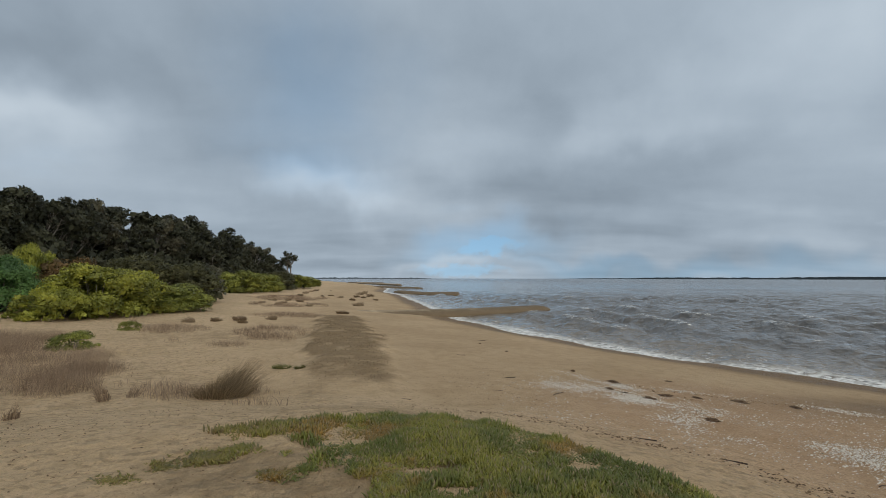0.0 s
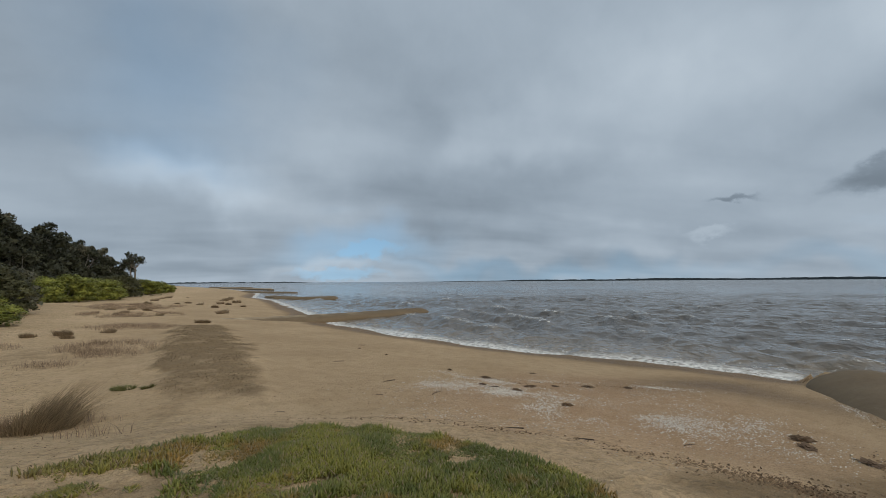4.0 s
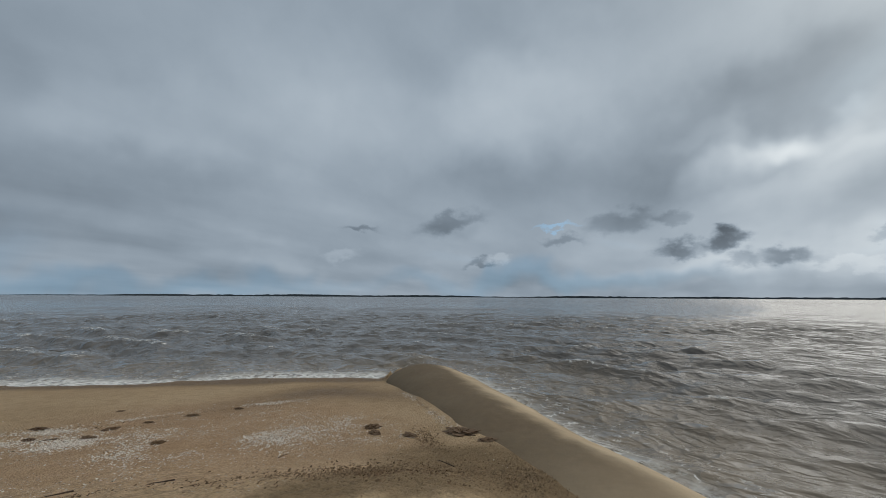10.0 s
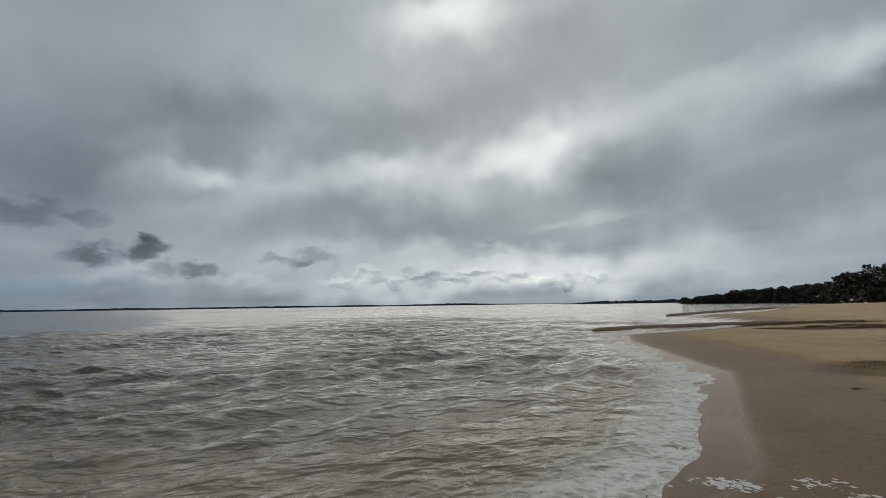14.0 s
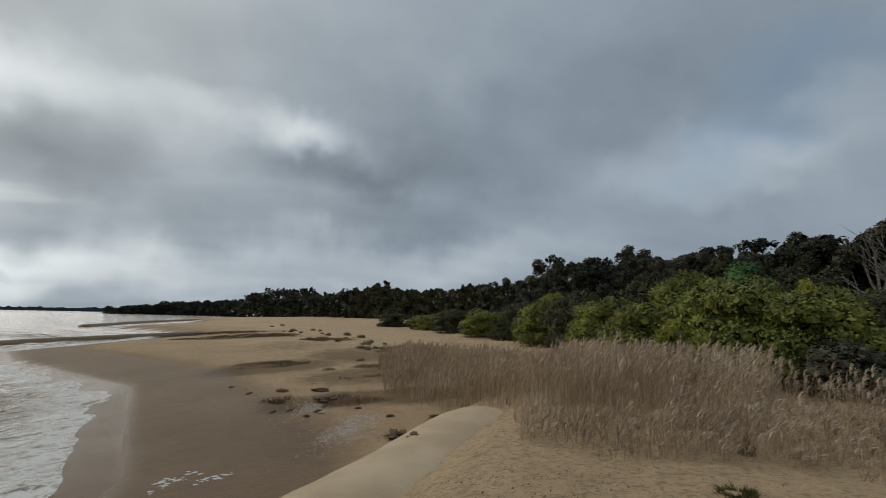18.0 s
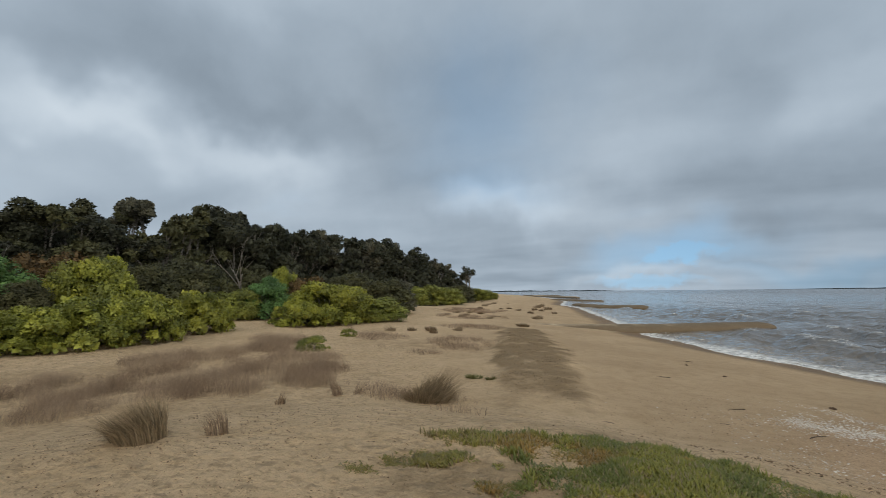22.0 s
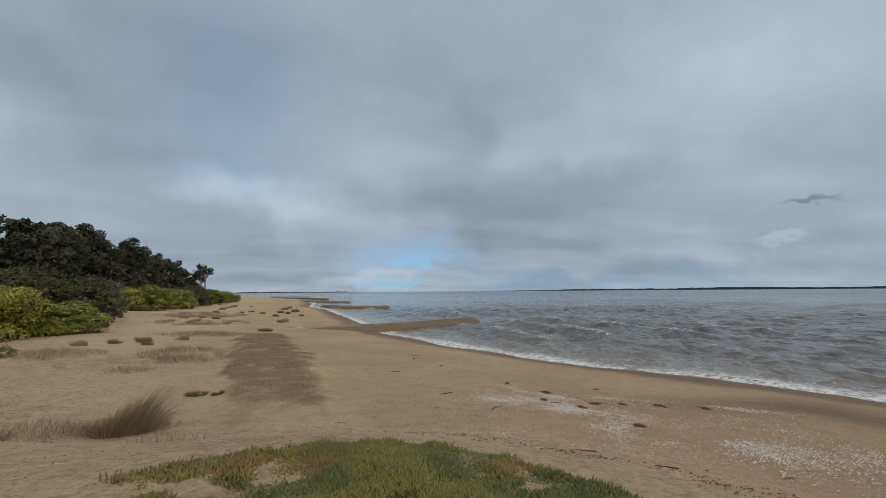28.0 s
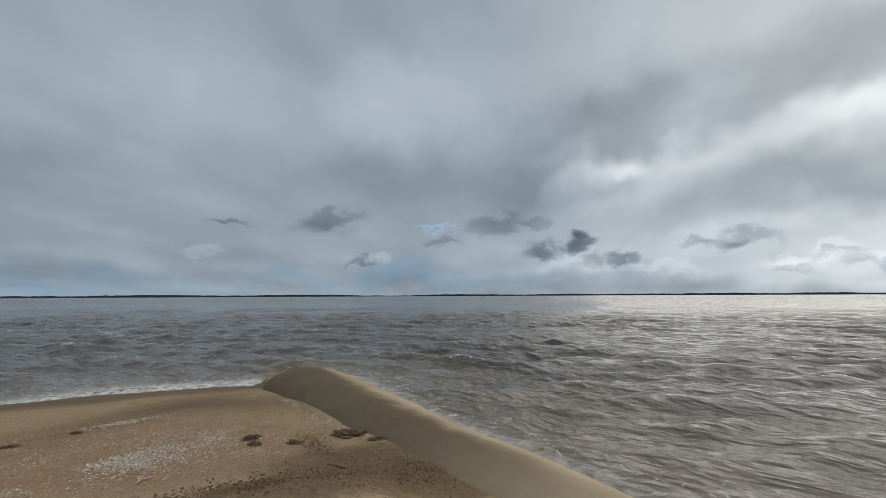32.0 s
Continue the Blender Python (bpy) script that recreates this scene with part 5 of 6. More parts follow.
# bare sand inside the landward bend and in a few worn spots
bare_ring = edge_distance(xy[:, 0], xy[:, 1], [(-1.8, 3.45), (-1.45, 3.5), (-1.1, 3.3), (-0.95, 3.0), (-0.7, 2.4)])
keep = bare_ring > 0.42 + 0.22 * layers(xy[:, 0], xy[:, 1], 0.4, 3, 61)
for cx, cy, rx, ry in ((-0.24, 3.44, 0.2, 0.12), (0.05, 3.56, 0.16, 0.09), (0.05, 3.2, 0.2, 0.07), (-0.9, 4.05, 0.3, 0.07), (1.05, 3.55, 0.16, 0.1), (0.75, 3.85, 0.12, 0.06), (-1.75, 4.12, 0.25, 0.06), (0.9, 3.0, 0.14, 0.1)):
    keep &= np.hypot((xy[:, 0] - cx) / rx, (xy[:, 1] - cy) / ry) > 0.85 + 0.5 * layers(xy[:, 0], xy[:, 1], 0.15, 2, 64)
thin = np.clip((xy[:, 0] + 1.3) / 0.8, 0.3, 1)
xy = xy[keep & (rng.random(len(xy)) < thin)]
strays = np.concatenate([rng.normal((x, y), (r, r * 0.5), (k, 2)) for x, y, r, k in ((-2.02, 3.68, 0.09, 330), (-1.85, 3.85, 0.08, 160), (-2.25, 3.5, 0.07, 70), (-1.3, 3.4, 0.09, 90), (-1.15, 3.5, 0.06, 50), (-2.45, 3.25, 0.09, 60), (-0.75, 3.9, 0.08, 70))])
low = np.repeat(np.concatenate([np.ones(len(xy)), np.full(len(strays), 0.6)]), 3)
xy = np.concatenate([xy, strays])
roots = np.repeat(on_ground(xy, 0.01), 3, 0)
roots[:, :2] += rng.normal(0, 0.02, (len(roots), 2))
tall = rng.uniform(0.03, 0.08, len(roots)) * (0.85 + 0.6 * np.repeat(grain(xy[:, 0], xy[:, 1], 0.22, 62), 3)) * low
stuff("ground_cover", finger_mesh("ground_cover", roots, tall, rng.normal(0, 0.026, (len(roots), 2)), 0.019, rng), MEAT, "green and yellowish fleshy creeping mat with reddish patches on sand", "ground cover")


# tall dry reeds behind the inland end of the tube
def reed_bed(label, ring, count, tall_lo, tall_hi, seed):
    rng = np.random.default_rng(seed)
    xy = scatter(rng, count, ring)
    near_edge = edge_distance(xy[:, 0], xy[:, 1], ring + ring[:1])
    xy = xy[(layers(xy[:, 0], xy[:, 1], 2.0, 2, seed) > -0.45) & (near_edge > 0.9 * np.abs(layers(xy[:, 0], xy[:, 1], 1.4, 2, seed + 1)) - 0.1)]
    n = len(xy)
    depth = np.clip(edge_distance(xy[:, 0], xy[:, 1], ring + ring[:1]) / 0.8, 0, 1)
    tall = (tall_lo + (tall_hi - tall_lo) * depth) * rng.uniform(0.45, 1.12, n) * (1 + 0.14 * grain(xy[:, 0], xy[:, 1], 1.3, seed + 5))
    tall = tall * np.where(rng.random(n) < 0.1, 1.18, 1.0) * np.interp(xy[:, 1], [-24, -14, -10, -7], [0.6, 0.72, 0.92, 1.05])
    wind = np.array([-0.03, 0.045])
    base = on_ground(xy)
    stem = blade_mesh("stem", base, tall, wind * tall[:, None] + rng.normal(0, 0.05, (n, 2)), 0.009, rng)
    # leaves spring from the stem and trail downwind
    m = 4
    who = np.repeat(np.arange(n), m)
    lift = rng.uniform(0.1, 0.85, n * m)
    at = base[who] + np.column_stack([wind[None, :] * (tall[who] * lift ** 2)[:, None], tall[who] * lift])
    trail = wind * 0.7 + rng.normal(0, 0.08, (n * m, 2))
    leaf = blade_mesh("leaf", at, rng.uniform(0.06, 0.3, n * m), trail, 0.011, rng)
    m = 11
    who = np.repeat(np.arange(n)[rng.random(n) < 0.5], m)
    along = rng.uniform(0.82, 1.0, len(who))
    tips = base[who] + np.column_stack([np.tile(wind, (len(who), 1)) * (tall[who] * along)[:, None], tall[who] * along])
    plume = blade_mesh("plume", tips, rng.uniform(0.03, 0.14, len(who)), np.array([-0.03, 0.085]) + rng.normal(0, 0.022, (len(who), 2)), 0.02, rng)
    ob = stuff("reed_bed", stem, REED, label, "reeds")
    tagged(part("leaf", leaf, REED, ob, "dry trailing reed leaves"), kind="stuff")
    tagged(part("plume", plume, PLUME, ob, "feathery pale seed plumes"), kind="stuff")
    return ob


reed_bed("dense stand of tall dry beige reeds with feathery plumes", [(-2.9, -14.2), (-3.6, -10.4), (-4.5, -8.9), (-4.0, -7.1), (-3.55, -6.1), (-4.2, -5.5), (-5.6, -4.9), (-6.9, -4.3), (-9.0, -5.2), (-12.0, -7.2), (-13.5, -11.5), (-11.9, -16.5), (-7.5, -25), (-5.4, -25.5)], 10000, 0.62, 1.12, 71)
reed_bed("thin stand of dry reeds beside the dune shrubs", [(-12.6, -5.2), (-14.0, -3.2), (-18, -2.6), (-19, -5.0), (-15, -7.0)], 1100, 0.5, 0.95, 72)


reed_bed("sparse low dry reeds at the foot of the reed bed", [(-4.6, -8.6), (-3.9, -7.0), (-3.4, -6.0), (-4.0, -5.0), (-6.0, -3.9), (-8.4, -3.2), (-10.5, -3.6), (-9.0, -6.0), (-5.0, -6.6)], 1100, 0.2, 0.45, 73)
reed_bed("sparse pale dry reeds before the green shrubs", [(-9.5, -5.6), (-11.5, -3.6), (-13.5, -3.4), (-13.5, -6.4), (-11.0, -7.6)], 700, 0.4, 0.8, 74)


# low wiry dry grass in soft purplish-brown drifts
def grass_drift(label, spots, per, tall_lo, tall_hi, seed, mat, width=0.006):
    rng = np.random.default_rng(seed)
    parts_, heights = [], []
    for cx, cy, rx, ry in spots:
        k = int(per * rx * ry)
        a, r = rng.uniform(0, 6.283, k), np.sqrt(rng.uniform(0, 1, k))
        p = np.column_stack([cx + np.cos(a) * r * rx, cy + np.sin(a) * r * ry])
        clump = layers(p[:, 0], p[:, 1], 0.9, 2, seed)
        keep_ = clump + rng.normal(0, 0.22, k) > -0.2 + 0.75 * r ** 2.5
        parts_.append(p[keep_])
        heights.append((rng.uniform(0.55, 1.1, k) * (tall_lo + (tall_hi - tall_lo) * np.clip(clump + 0.5, 0, 1)) * (1.1 - 0.5 * r ** 2))[keep_])
    xy, tall = np.concatenate(parts_), np.concatenate(heights)
    bend = np.array([-0.12, 0.22]) * tall[:, None] + rng.normal(0, 0.4, (len(xy), 2)) * tall[:, None]
    return stuff("dry_grass", blade_mesh("dry_grass", on_ground(xy), tall, bend, width, rng), mat, label, "grass")


DRIFTS = [(-12.5, -2.8, 1.6, 1.0), (-11.8, -1.6, 1.6, 1.0), (-10.8, -1.2, 1.8, 1.2), (-10.0, -0.8, 1.6, 1.2), (-9.6, 0.2, 1.5, 0.9), (-10.3, 0.8, 0.9, 0.6), (-9.2, 1.0, 0.7, 0.5), (-8.9, -1.6, 0.9, 0.8), (-8.9, 0.4, 0.8, 0.7), (-9.3, -0.4, 1.2, 0.9), (-8.6, 2.6, 0.7, 0.5)]
DRIFTS += [(-10.0, 2.6, 1.6, 0.7), (-8.9, 2.7, 0.9, 0.6), (-10.8, 4.6, 1.4, 1.3), (-9.4, 4.2, 1.2, 0.9), (-9.5, 6.0, 2.0, 1.3), (-7.6, 6.2, 1.0, 0.8), (-8.4, 7.8, 1.8, 1.4), (-6.6, 7.4, 0.8, 0.7), (-7.4, 8.8, 1.2, 1.0), (-9.2, 9.8, 1.5, 1.2), (-11.5, 8.2, 1.6, 1.6), (-11.6, 10.6, 1.6, 1.2), (-12.6, 12.8, 1.5, 1.5)]
grass_drift("soft drifts of wiry purplish-brown dry grass on the dune", DRIFTS, 3600, 0.07, 0.4, 81, HAZE, 0.0035)
grass_drift("low sparse dry grass over the sandy flats", [(-7.1, 13.4, 1.7, 0.8), (-7.0, 13.2, 1.9, 0.9), (-6.0, 14.6, 1.0, 0.6), (-6.4, 16.2, 1.8, 1.6), (-7.2, -1.7, 1.0, 0.8), (-3.4, 7.0, 1.5, 0.8), (-4.6, 7.6, 1.2, 0.7), (-13.0, -1.0, 3.0, 1.4), (-15.5, 4.0, 1.4, 2.0), (-7.2, -2.4, 1.3, 1.3), (-11.0, 16.0, 2.2, 1.5), (-9.0, 24.0, 2.4, 1.8), (-12.0, 33.0, 3.0, 3.0), (-15.0, 42.0, 4.0, 5.0)], 1100, 0.08, 0.26, 82, HAZE, 0.008)
grass_drift("flat brown salt herbs on the southern beach", [(0.0, -14.2, 0.7, 0.35), (-1.3, -13.6, 0.9, 0.4), (-2.2, -12.8, 1.2, 0.5), (-3.8, -12.7, 1.2, 0.5), (-3.2, -16.6, 2.4, 1.0), (-3.5, -19.5, 1.8, 1.2), (0.2, -22.6, 2.4, 1.2), (4, -42, 5, 2.5), (-6.5, -27, 2.5, 2.5), (-4.0, -36, 3.0, 2.5), (2, -44, 4, 4), (8, -58, 6, 7)], 1700, 0.06, 0.19, 83, TUSSOCK, 0.01)
turf_xy = rng.uniform((-8.5, 5.0), (0.5, 26.0), (60000, 2))
turf_xy = turf_xy[worn_at(turf_xy[:, 0], turf_xy[:, 1]) * (0.75 + 0.4 * layers(turf_xy[:, 0], turf_xy[:, 1], 0.8, 3, 85)) > rng.uniform(0.35, 1.15, len(turf_xy))]
turf_tall = rng.uniform(0.015, 0.045, len(turf_xy))
stuff("dry_turf", blade_mesh("dry_turf", on_ground(turf_xy, 0.005), turf_tall, rng.normal(0, 0.025, (len(turf_xy), 2)), 0.012, rng), TUSSOCK, "short brown turf in a worn dark patch", "grass")


def tussock(label, wide, high, blades, seed, mat=TUSSOCK, foot=0.4, splay=0.2):
    """One tuft of arching grass blades that spring from a common foot."""
    rng = np.random.default_rng(seed)
    a, r = rng.uniform(0, 6.283, blades), np.sqrt(rng.uniform(0, 1, blades))
    p = np.column_stack([np.cos(a) * r * wide * foot, np.sin(a) * r * wide * foot, np.full(blades, -0.03)])
    tall = high * rng.uniform(0.5, 1.05, blades) * (1.1 - 0.45 * r) * (0.75 + 0.75 * layers(p[:, 0] + seed * 9.0, p[:, 1], wide * 0.35, 2, seed))
    bend = np.column_stack([np.cos(a), np.sin(a)]) * (wide * splay * r * rng.uniform(0.3, 1.2, blades))[:, None] + np.array([-0.2, 0.4]) * tall[:, None] + rng.normal(0, 0.07, (blades, 2)) * high
    ob = new("grass_tussock", blade_mesh("grass_tussock", p, tall, bend, 0.009, rng))
    ob.data.materials.append(mat)
    return tagged(ob, label, "grass", "tussocks on the dune")


GREEN_TUFT = material("green_tuft", (0.1, 0.12, 0.04), 0.7, 0.2, straw_look((0.25, 0.245, 0.09), (0.10, 0.105, 0.04)))
RUSH = material("dry_rush", (0.25, 0.18, 0.11), 0.85, 0.15, straw_look((0.42, 0.315, 0.2), (0.18, 0.135, 0.085)))
TUFTS = {
    "big": tussock("large arching brown dry grass tussock on the sand", 1.45, 0.72, 1900, 1, TUSSOCK, 0.34, 0.3),
    "round": tussock("rounded brown dry tussock combed by the wind", 0.85, 0.6, 1500, 2, TUSSOCK, 0.3, 0.22),
    "thin": tussock("thin upright wisp of dry grass", 0.3, 0.4, 90, 3, HAZE, 0.4, 0.2),
    "green": tussock("small low green grassy tuft in the sand", 0.5, 0.22, 900, 4, GREEN_TUFT),
    "dark": tussock("dark upright dry rush tussock", 1.0, 0.6, 900, 5, RUSH, 0.42, 0.12),
}
DUNE_TUFTS = [("big", -3.75, 7.3, 0.8), ("round", -4.75, 2.9, 0.85), ("thin", -4.3, 3.4, 0.9), ("green", -4.95, -2.0, 0.95), ("green", -4.3, -3.4, 0.8), ("thin", -5.0, 6.9, 0.7), ("thin", -5.6, 7.0, 0.6), ("thin", -5.3, 6.7, 0.8), ("thin", -5.7, 5.7, 0.7), ("thin", -7.1, -2.0, 0.9), ("thin", -6.0, -1.2, 0.7), ("thin", -6.8, -1.5, 0.8), ("green", -3.75, 9.9, 0.9), ("green", -3.3, 9.8, 0.6), ("thin", -7.6, -3.2, 0.8), ("thin", -8.4, -1.8, 0.9), ("thin", -5.9, -1.1, 0.6), ("thin", -7.3, 8.3, 0.7), ("big", -11.0, 3.4, 0.8), ("thin", -6.2, -4.6, 1.0)]
NORTH_TUFTS = [("dark", -9.6, 20.0, 1.0), ("dark", -10.5, 19.6, 0.8), ("dark", -8.6, 21.1, 0.9), ("dark", -9.1, 19.2, 0.7), ("dark", -11.2, 18.6, 0.9), ("thin", -12.6, 17.3, 1.0), ("dark", -12.7, 32.4, 0.9), ("dark", -9.5, 44, 1.1), ("dark", -11.9, 60.1, 1.8), ("dark", -7.5, 47, 0.9), ("dark", -10.6, 52, 1.2), ("dark", -16, 47, 1.2), ("dark", -14, 38, 0.9), ("dark", -18, 55, 1.4), ("dark", -7.0, 36, 0.8), ("dark", -20, 66, 1.5), ("dark", -13, 70, 1.3), ("dark", -9.8, 57, 1.6)]
SOUTH_TUFTS = [("dark", -2.1, -36.0, 0.9), ("dark", -3.0, -36.3, 1.3), ("dark", -4.0, -33.8, 0.8), ("dark", -6.5, -38.1, 1.2), ("dark", -5.6, -27.5, 0.7), ("dark", 1.8, -75, 1.0), ("dark", 0.2, -80, 1.2)]
for key, x, y, size in DUNE_TUFTS + NORTH_TUFTS + SOUTH_TUFTS:
    far = key == "dark"
    plant(TUFTS[key], x, y, size * (0.5 if far else 1.0), "tussocks on the dune", 1.4 if far else 1.0, 0.0)
# small tufts strewn over the upper beach, north and south
tuft_rnd = random.Random(21)
for _ in range(18):
    y = tuft_rnd.uniform(26, 75)
    x = -6 - (y - 26) * 0.12 - tuft_rnd.random() ** 1.4 * (6 + y * 0.12)
    plant(TUFTS["dark"], x, y, tuft_rnd.uniform(0.25, 0.5), "small tufts on the upper beach", tuft_rnd.uniform(1.2, 2.2), 0.0)
for _ in range(22):
    y = tuft_rnd.uniform(-60, -17)
    x = -3.5 - tuft_rnd.random() * 5 + (abs(y) - 17) * 0.1
    plant(TUFTS["dark"], x, y, tuft_rnd.uniform(0.3, 0.65), "small tufts on the upper beach", tuft_rnd.uniform(0.9, 1.6), 0.0)


# ---- wrack, driftwood and shell ----
WRACK = material("dry_seaweed", (0.05, 0.035, 0.025), 0.85, 0.2, straw_look((0.22, 0.145, 0.09), (0.08, 0.055, 0.036)))
STICK = material("driftwood", (0.14, 0.1, 0.07), 0.85, 0.2, straw_look((0.17, 0.12, 0.085), (0.06, 0.045, 0.035)))


def shell_look(n, s, p):
    r = n.add("ShaderNodeNewGeometry").outputs["Random Per Island"]
    n.put(s.inputs["Base Color"], n.mix(n.math("POWER", r, 1.5), (0.8, 0.74, 0.64), (0.5, 0.4, 0.3)))


BITS = material("trodden_seaweed", (0.2, 0.14, 0.08), 0.9, 0.15, straw_look((0.32, 0.215, 0.125), (0.13, 0.088, 0.052)))
SHELL = material("shell", (0.7, 0.64, 0.55), 0.5, 0.4, shell_look)


def chips(rng, xy, lo, hi, rise, lift=0.004, tip=0.35):
    """Small curved flakes lying on the sand: six-sided shallow domes."""
    n = len(xy)
    c = on_ground(xy, -lift)
    r = rng.uniform(lo, hi, n)
    turn = rng.uniform(0, 6.283, n)
    tilt = rng.normal(0, tip, (n, 2))
    ring = []
    for k in range(6):
        a = turn + k * np.pi / 3
        q = r * (1 if k % 2 else 0.75)
        u, v = np.cos(a) * q, np.sin(a) * q * 0.65
        ring.append(np.column_stack([c[:, 0] + u, c[:, 1] + v, c[:, 2] + u * tilt[:, 0] + v * tilt[:, 1]]))
    top = c + np.column_stack([np.zeros((n, 2)), r * rise])
    co = np.stack(ring + [top], 1).reshape(-1, 3)
    f = (np.arange(n)[:, None, None] * 7 + np.array([(k, (k + 1) % 6, 6) for k in range(6)])[None]).reshape(-1, 3)
    me = bpy.data.meshes.new("chips")
    me.vertices.add(len(co))
    me.vertices.foreach_set("co", co.ravel().astype(np.float32))
    me.loops.add(f.size)
    me.loops.foreach_set("vertex_index", f.ravel().astype(np.int32))
    me.polygons.add(len(f))
    me.polygons.foreach_set("loop_start", (np.arange(len(f)) * 3).astype(np.int32))
    me.update()
    return me


rng = np.random.default_rng(15)


def spread(count, spots):
    out = []
    for cx, cy, rx, ry, turn, share in spots:
        k = int(count * share)
        a, r = rng.uniform(0, 6.283, k), 0.62 * np.sqrt(-np.log(rng.uniform(0.001, 1, k)))
        u, v = np.cos(a) * r * rx, np.sin(a) * r * ry
        t = radians(turn)
        out.append(np.column_stack([cx + u * math.cos(t) - v * math.sin(t), cy + u * math.sin(t) + v * math.cos(t)]))
    return np.concatenate(out)


xy = spread(52000, [(3.6, 7.6, 1.7, 0.9, -40, 0.3), (4.6, 6.0, 1.6, 0.9, -35, 0.28), (6.0, 8.4, 1.9, 0.25, -30, 0.08), (3.6, 9.6, 1.6, 0.3, -60, 0.06), (6.4, 4.6, 1.0, 0.7, 45, 0.14), (8.0, 4.2, 2.6, 0.16, 45, 0.05), (4.2, 7.2, 3.4, 2.4, -35, 0.2), (-1.6, -10.4, 1.5, 0.7, 60, 0.07), (-0.8, -12.5, 1.4, 0.8, 80, 0.05), (2.6, 9.2, 1.2, 0.6, -50, 0.1)])
xy = xy[layers(xy[:, 0], xy[:, 1], 0.9, 4, 91) + rng.normal(0, 0.45, len(xy)) > 0.3]
stuff("shell_grit", chips(rng, xy, 0.006, 0.0185, 0.35), SHELL, "white broken shells strewn along the tide line", "shells")
line_xy = spread(2200, [(4.1, 3.1, 1.9, 0.45, -38, 0.34), (5.5, 1.4, 1.1, 0.35, -65, 0.2), (2.1, 4.7, 1.6, 0.25, -35, 0.08), (0.9, 5.9, 1.4, 0.2, -30, 0.05), (5.9, 8.3, 1.8, 0.14, -28, 0.06), (4.2, 9.0, 1.0, 0.2, -60, 0.05), (8.2, 4.4, 3.0, 0.12, 45, 0.1), (-0.4, -12.4, 0.9, 0.2, 20, 0.04), (0.8, -15.6, 2.2, 0.15, 105, 0.05), (-2.2, -9.4, 0.8, 0.2, 45, 0.05)])
stuff("wrack_flakes", chips(rng, line_xy, 0.005, 0.02, 0.4), BITS, "dark flakes of dry seaweed and bark trodden into sand", "seaweed")
scum_xy = spread(150, [(2.6, -8.2, 0.7, 0.35, 10, 0.6), (1.6, -8.9, 0.5, 0.25, 30, 0.25), (0.9, -8.6, 0.3, 0.2, 0, 0.15)])
FOAM = material("sea_foam", (0.75, 0.74, 0.7), 0.6, 0.2, lambda n, s, p: n.put(s.inputs["Base Color"], n.mix(n.noise(p, 30, 4), (0.8, 0.78, 0.74), (0.6, 0.57, 0.52))))
stuff("foam_flecks", chips(rng, scum_xy, 0.015, 0.075, 0.02, 0.008, 0.0), FOAM, "flecks of drying sea foam on wet sand", "foam")

clod_xy = spread(2400, [(5.2, 1.7, 1.5, 0.9, -60, 0.45), (4.3, 2.9, 1.6, 0.8, -40, 0.4), (6.3, 3.3, 0.9, 0.25, 45, 0.15)])
stuff("seaweed_bits", chips(rng, clod_xy, 0.006, 0.024, 0.4, 0.005, 0.4), BITS, "brown matted seaweed bits trodden along the tube", "seaweed")
# bits of straw and bark trodden into the dune and the upper beach
bits_xy = spread(9000, [(-4.0, 2.5, 3.2, 4.0, 0, 0.4), (-2.5, -3.5, 2.6, 2.2, 0, 0.18), (-6.0, 9.5, 3.0, 3.0, 0, 0.12), (0.5, 8.5, 2.2, 3.5, 0, 0.12), (-1.2, -10.5, 1.6, 2.6, 0, 0.1), (-1.0, -17.0, 2.5, 4.0, 0, 0.08)])
stuff("plant_litter", chips(rng, bits_xy, 0.004, 0.015, 0.25), BITS, "small bits of straw and bark trodden into the sand", "plant litter")


def clump(label, wide, high, seed):
    """A matted heap of seaweed: an uneven low mound with a frayed outline."""
    bm = bmesh.new()
    bmesh.ops.create_icosphere(bm, subdivisions=4, radius=1)
    for v in bm.verts:
        d = v.co.normalized()
        k = 1 + 0.9 * noise.noise(d * 2.2 + Vector((seed, 0, 0))) + 0.7 * noise.noise(d * 6 + Vector((0, seed, 0))) + 0.4 * noise.noise(d * 14)
        v.co = Vector((d.x * wide / 2 * k, d.y * wide * 0.33 * k, max(-0.03, d.z * high * k)))
    me = bpy.data.meshes.new("seaweed_clump")
    bm.to_mesh(me)
    bm.free()
    ob = new("seaweed_clump", me)
    me.materials.append(WRACK)
    return tagged(ob, label, "seaweed")


def stick(label, length, thick, seed):
    """A crooked piece of driftwood with a side twig."""
    rnd = random.Random(seed)
    verts, faces = [], []
    mid = Vector((length * 0.45, rnd.uniform(-0.12, 0.12) * length, 0.02))
    end = Vector((length, rnd.uniform(-0.2, 0.2) * length, 0.01))
    limb(verts, faces, (0, 0, 0.01), mid, thick, thick * 0.8, 6, Vector((0, 0.03 * length, 0.01)))
    limb(verts, faces, mid, end, thick * 0.8, thick * 0.35, 6, Vector((0, -0.04 * length, 0.01)))
    limb(verts, faces, mid, mid + Vector((length * 0.25, length * 0.22, 0.04)), thick * 0.45, thick * 0.2, 5)
    ob = new("driftwood_stick", mesh("driftwood_stick", verts, faces))
    ob.data.materials.append(STICK)
    return tagged(ob, label, "driftwood")


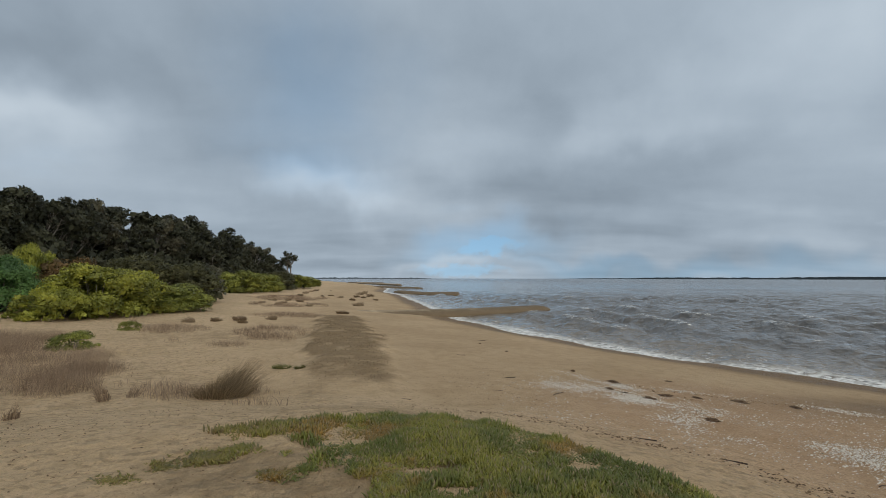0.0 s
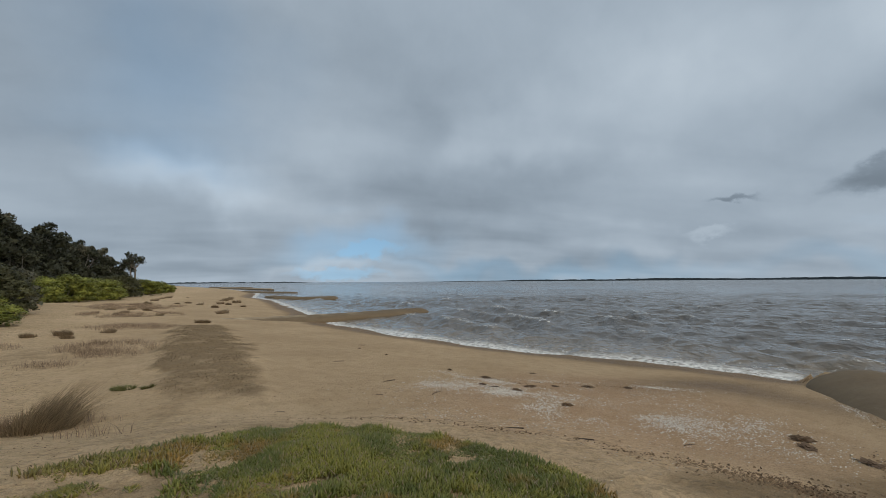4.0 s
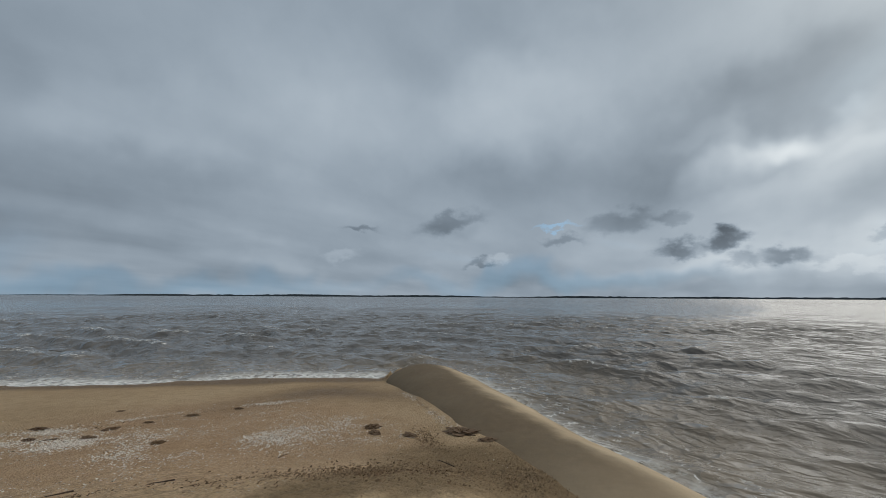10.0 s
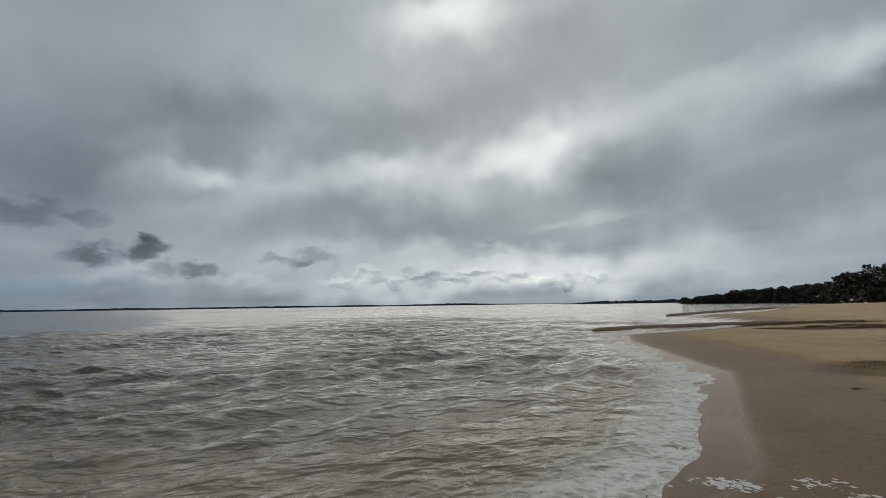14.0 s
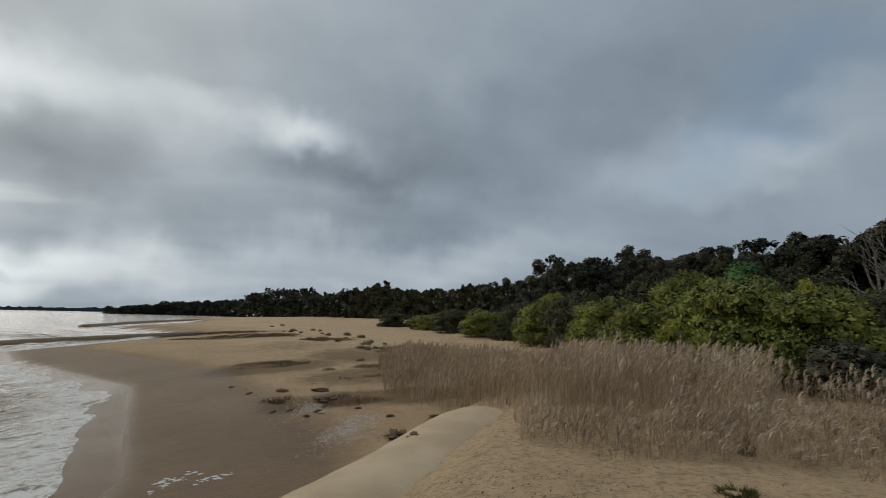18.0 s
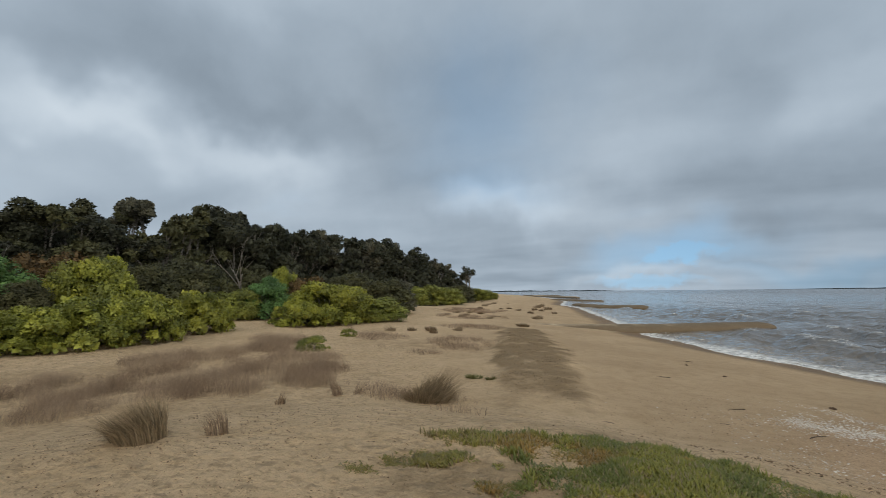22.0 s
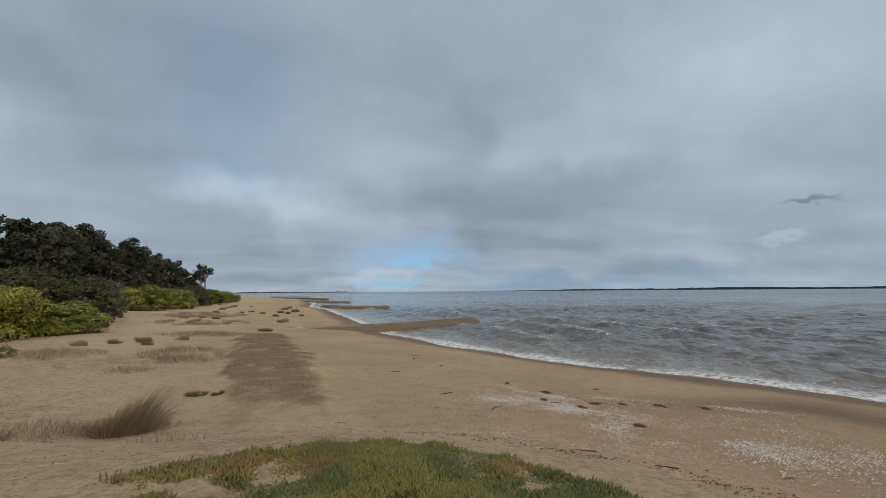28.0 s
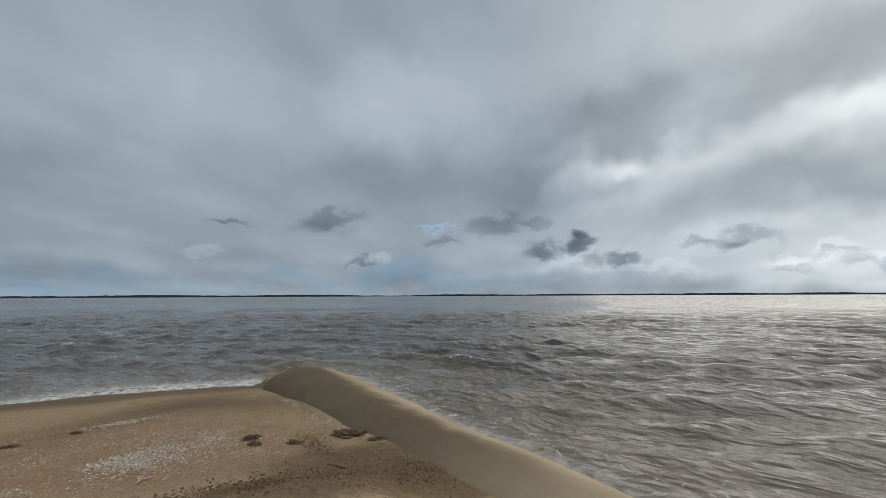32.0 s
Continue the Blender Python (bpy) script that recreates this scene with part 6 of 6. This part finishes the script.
CLUMPS = [clump("dark matted clump of dry seaweed on sand", 0.36, 0.07, 3), clump("flat dark strip of seaweed on sand", 0.36, 0.035, 5), clump("large dark heap of seaweed against the tube", 0.8, 0.1, 8)]
NORTH_WRACK = [(0, 4.1, 6.7, 0.6), (1, 4.3, 8.45, 0.9), (1, 3.85, 8.1, 0.8), (1, 3.8, 9.7, 0.9), (0, 3.25, 10.9, 0.5), (1, 5.6, 8.2, 0.9), (1, 6.4, 7.9, 0.7), (0, 6.45, 4.5, 0.9), (1, 6.2, 4.25, 0.9), (1, 6.35, 3.65, 0.9), (2, 6.8, 2.95, 0.75), (1, 6.6, 2.4, 0.9), (0, 5.75, 1.15, 0.5), (1, 3.4, 8.9, 0.7), (1, 4.9, 8.4, 0.6), (0, 2.0, 13.8, 0.35), (1, 5.2, 10.0, 0.5), (0, 1.3, 15.5, 0.4)]
SOUTH_WRACK = [(1, 0.1, -12.9, 0.9), (0, -0.7, -11.9, 0.7), (1, -1.0, -12.3, 0.9), (1, -0.3, -12.8, 0.8), (0, -2.6, -10.8, 0.7), (2, -2.4, -9.2, 1.0), (2, -0.1, -15.6, 0.7), (2, -1.3, -14.9, 0.9), (1, 0.9, -15.9, 1.0), (1, 1.6, -17.5, 0.8), (1, -3.6, -10.3, 1.0), (1, -4.0, -10.1, 1.2), (0, -2.0, -12.0, 0.6), (2, -2.3, -7.6, 0.7), (2, -1.3, -13.4, 1.2), (2, 0.0, -14.0, 0.8)]
for kind, x, y, size in NORTH_WRACK + SOUTH_WRACK:
    plant(CLUMPS[kind], x, y, size * 0.72, "seaweed on the beach", 1.0, -0.005)
STICKS = [stick("thin dark driftwood stick on sand", 0.5, 0.013, 2), stick("crooked driftwood twig on sand", 0.32, 0.01, 4)]
for kind, x, y, size in ((0, 2.0, 8.0, 1.0), (0, 1.6, 9.8, 1.1), (1, 3.6, 8.5, 1.0), (1, 4.5, 4.6, 0.9), (0, 5.2, 2.3, 0.9), (1, 5.6, 0.9, 1.0), (0, 2.4, 5.0, 0.9), (1, 1.1, 8.3, 0.7), (0, 3.0, 4.4, 0.9), (1, -0.6, 7.4, 0.8), (0, 0.6, 12.5, 1.0), (1, -1.0, -12.0, 1.2), (0, -1.1, -12.6, 1.2), (1, -0.4, -4.9, 0.9), (1, 0.4, -4.2, 0.8), (0, 1.6, 16.5, 1.0), (1, -1.8, -5.9, 0.8)):
    plant(STICKS[kind], x, y, size * 0.65, "driftwood on the beach", 1.0, -0.008)


def rail(label, length, high):
    """A low timber rail on short posts beside the path."""
    top_ob = new("timber_rail")
    for k in range(3):
        v, f = [], []
        limb(v, f, (length * (k / 2 - 0.5) * 0.96, 0, -0.2), (length * (k / 2 - 0.5) * 0.96, 0, high), 0.06, 0.055, 8)
        part("post", mesh("post", v, f), PALE_BARK, top_ob)
    v, f = [], []
    limb(v, f, (-length / 2, 0, high + 0.04), (length / 2, 0, high + 0.04), 0.05, 0.05, 8)
    part("bar", mesh("bar", v, f), PALE_BARK, top_ob)
    return tagged(top_ob, label, "rail", "rails by the path")


first_rail = rail("low weathered timber rail beside the sandy path", 2.2, 0.35)
x, y = polar(279.0, 26.3)
first_rail.matrix_basis = Matrix.Translation((x, y, ground_z(x, y))) @ Matrix.Rotation(radians(75), 4, "Z")
x, y = polar(270.5, 29.0)
copy_thing(first_rail, Matrix.Translation((x, y, ground_z(x, y))) @ Matrix.Rotation(radians(95), 4, "Z"))
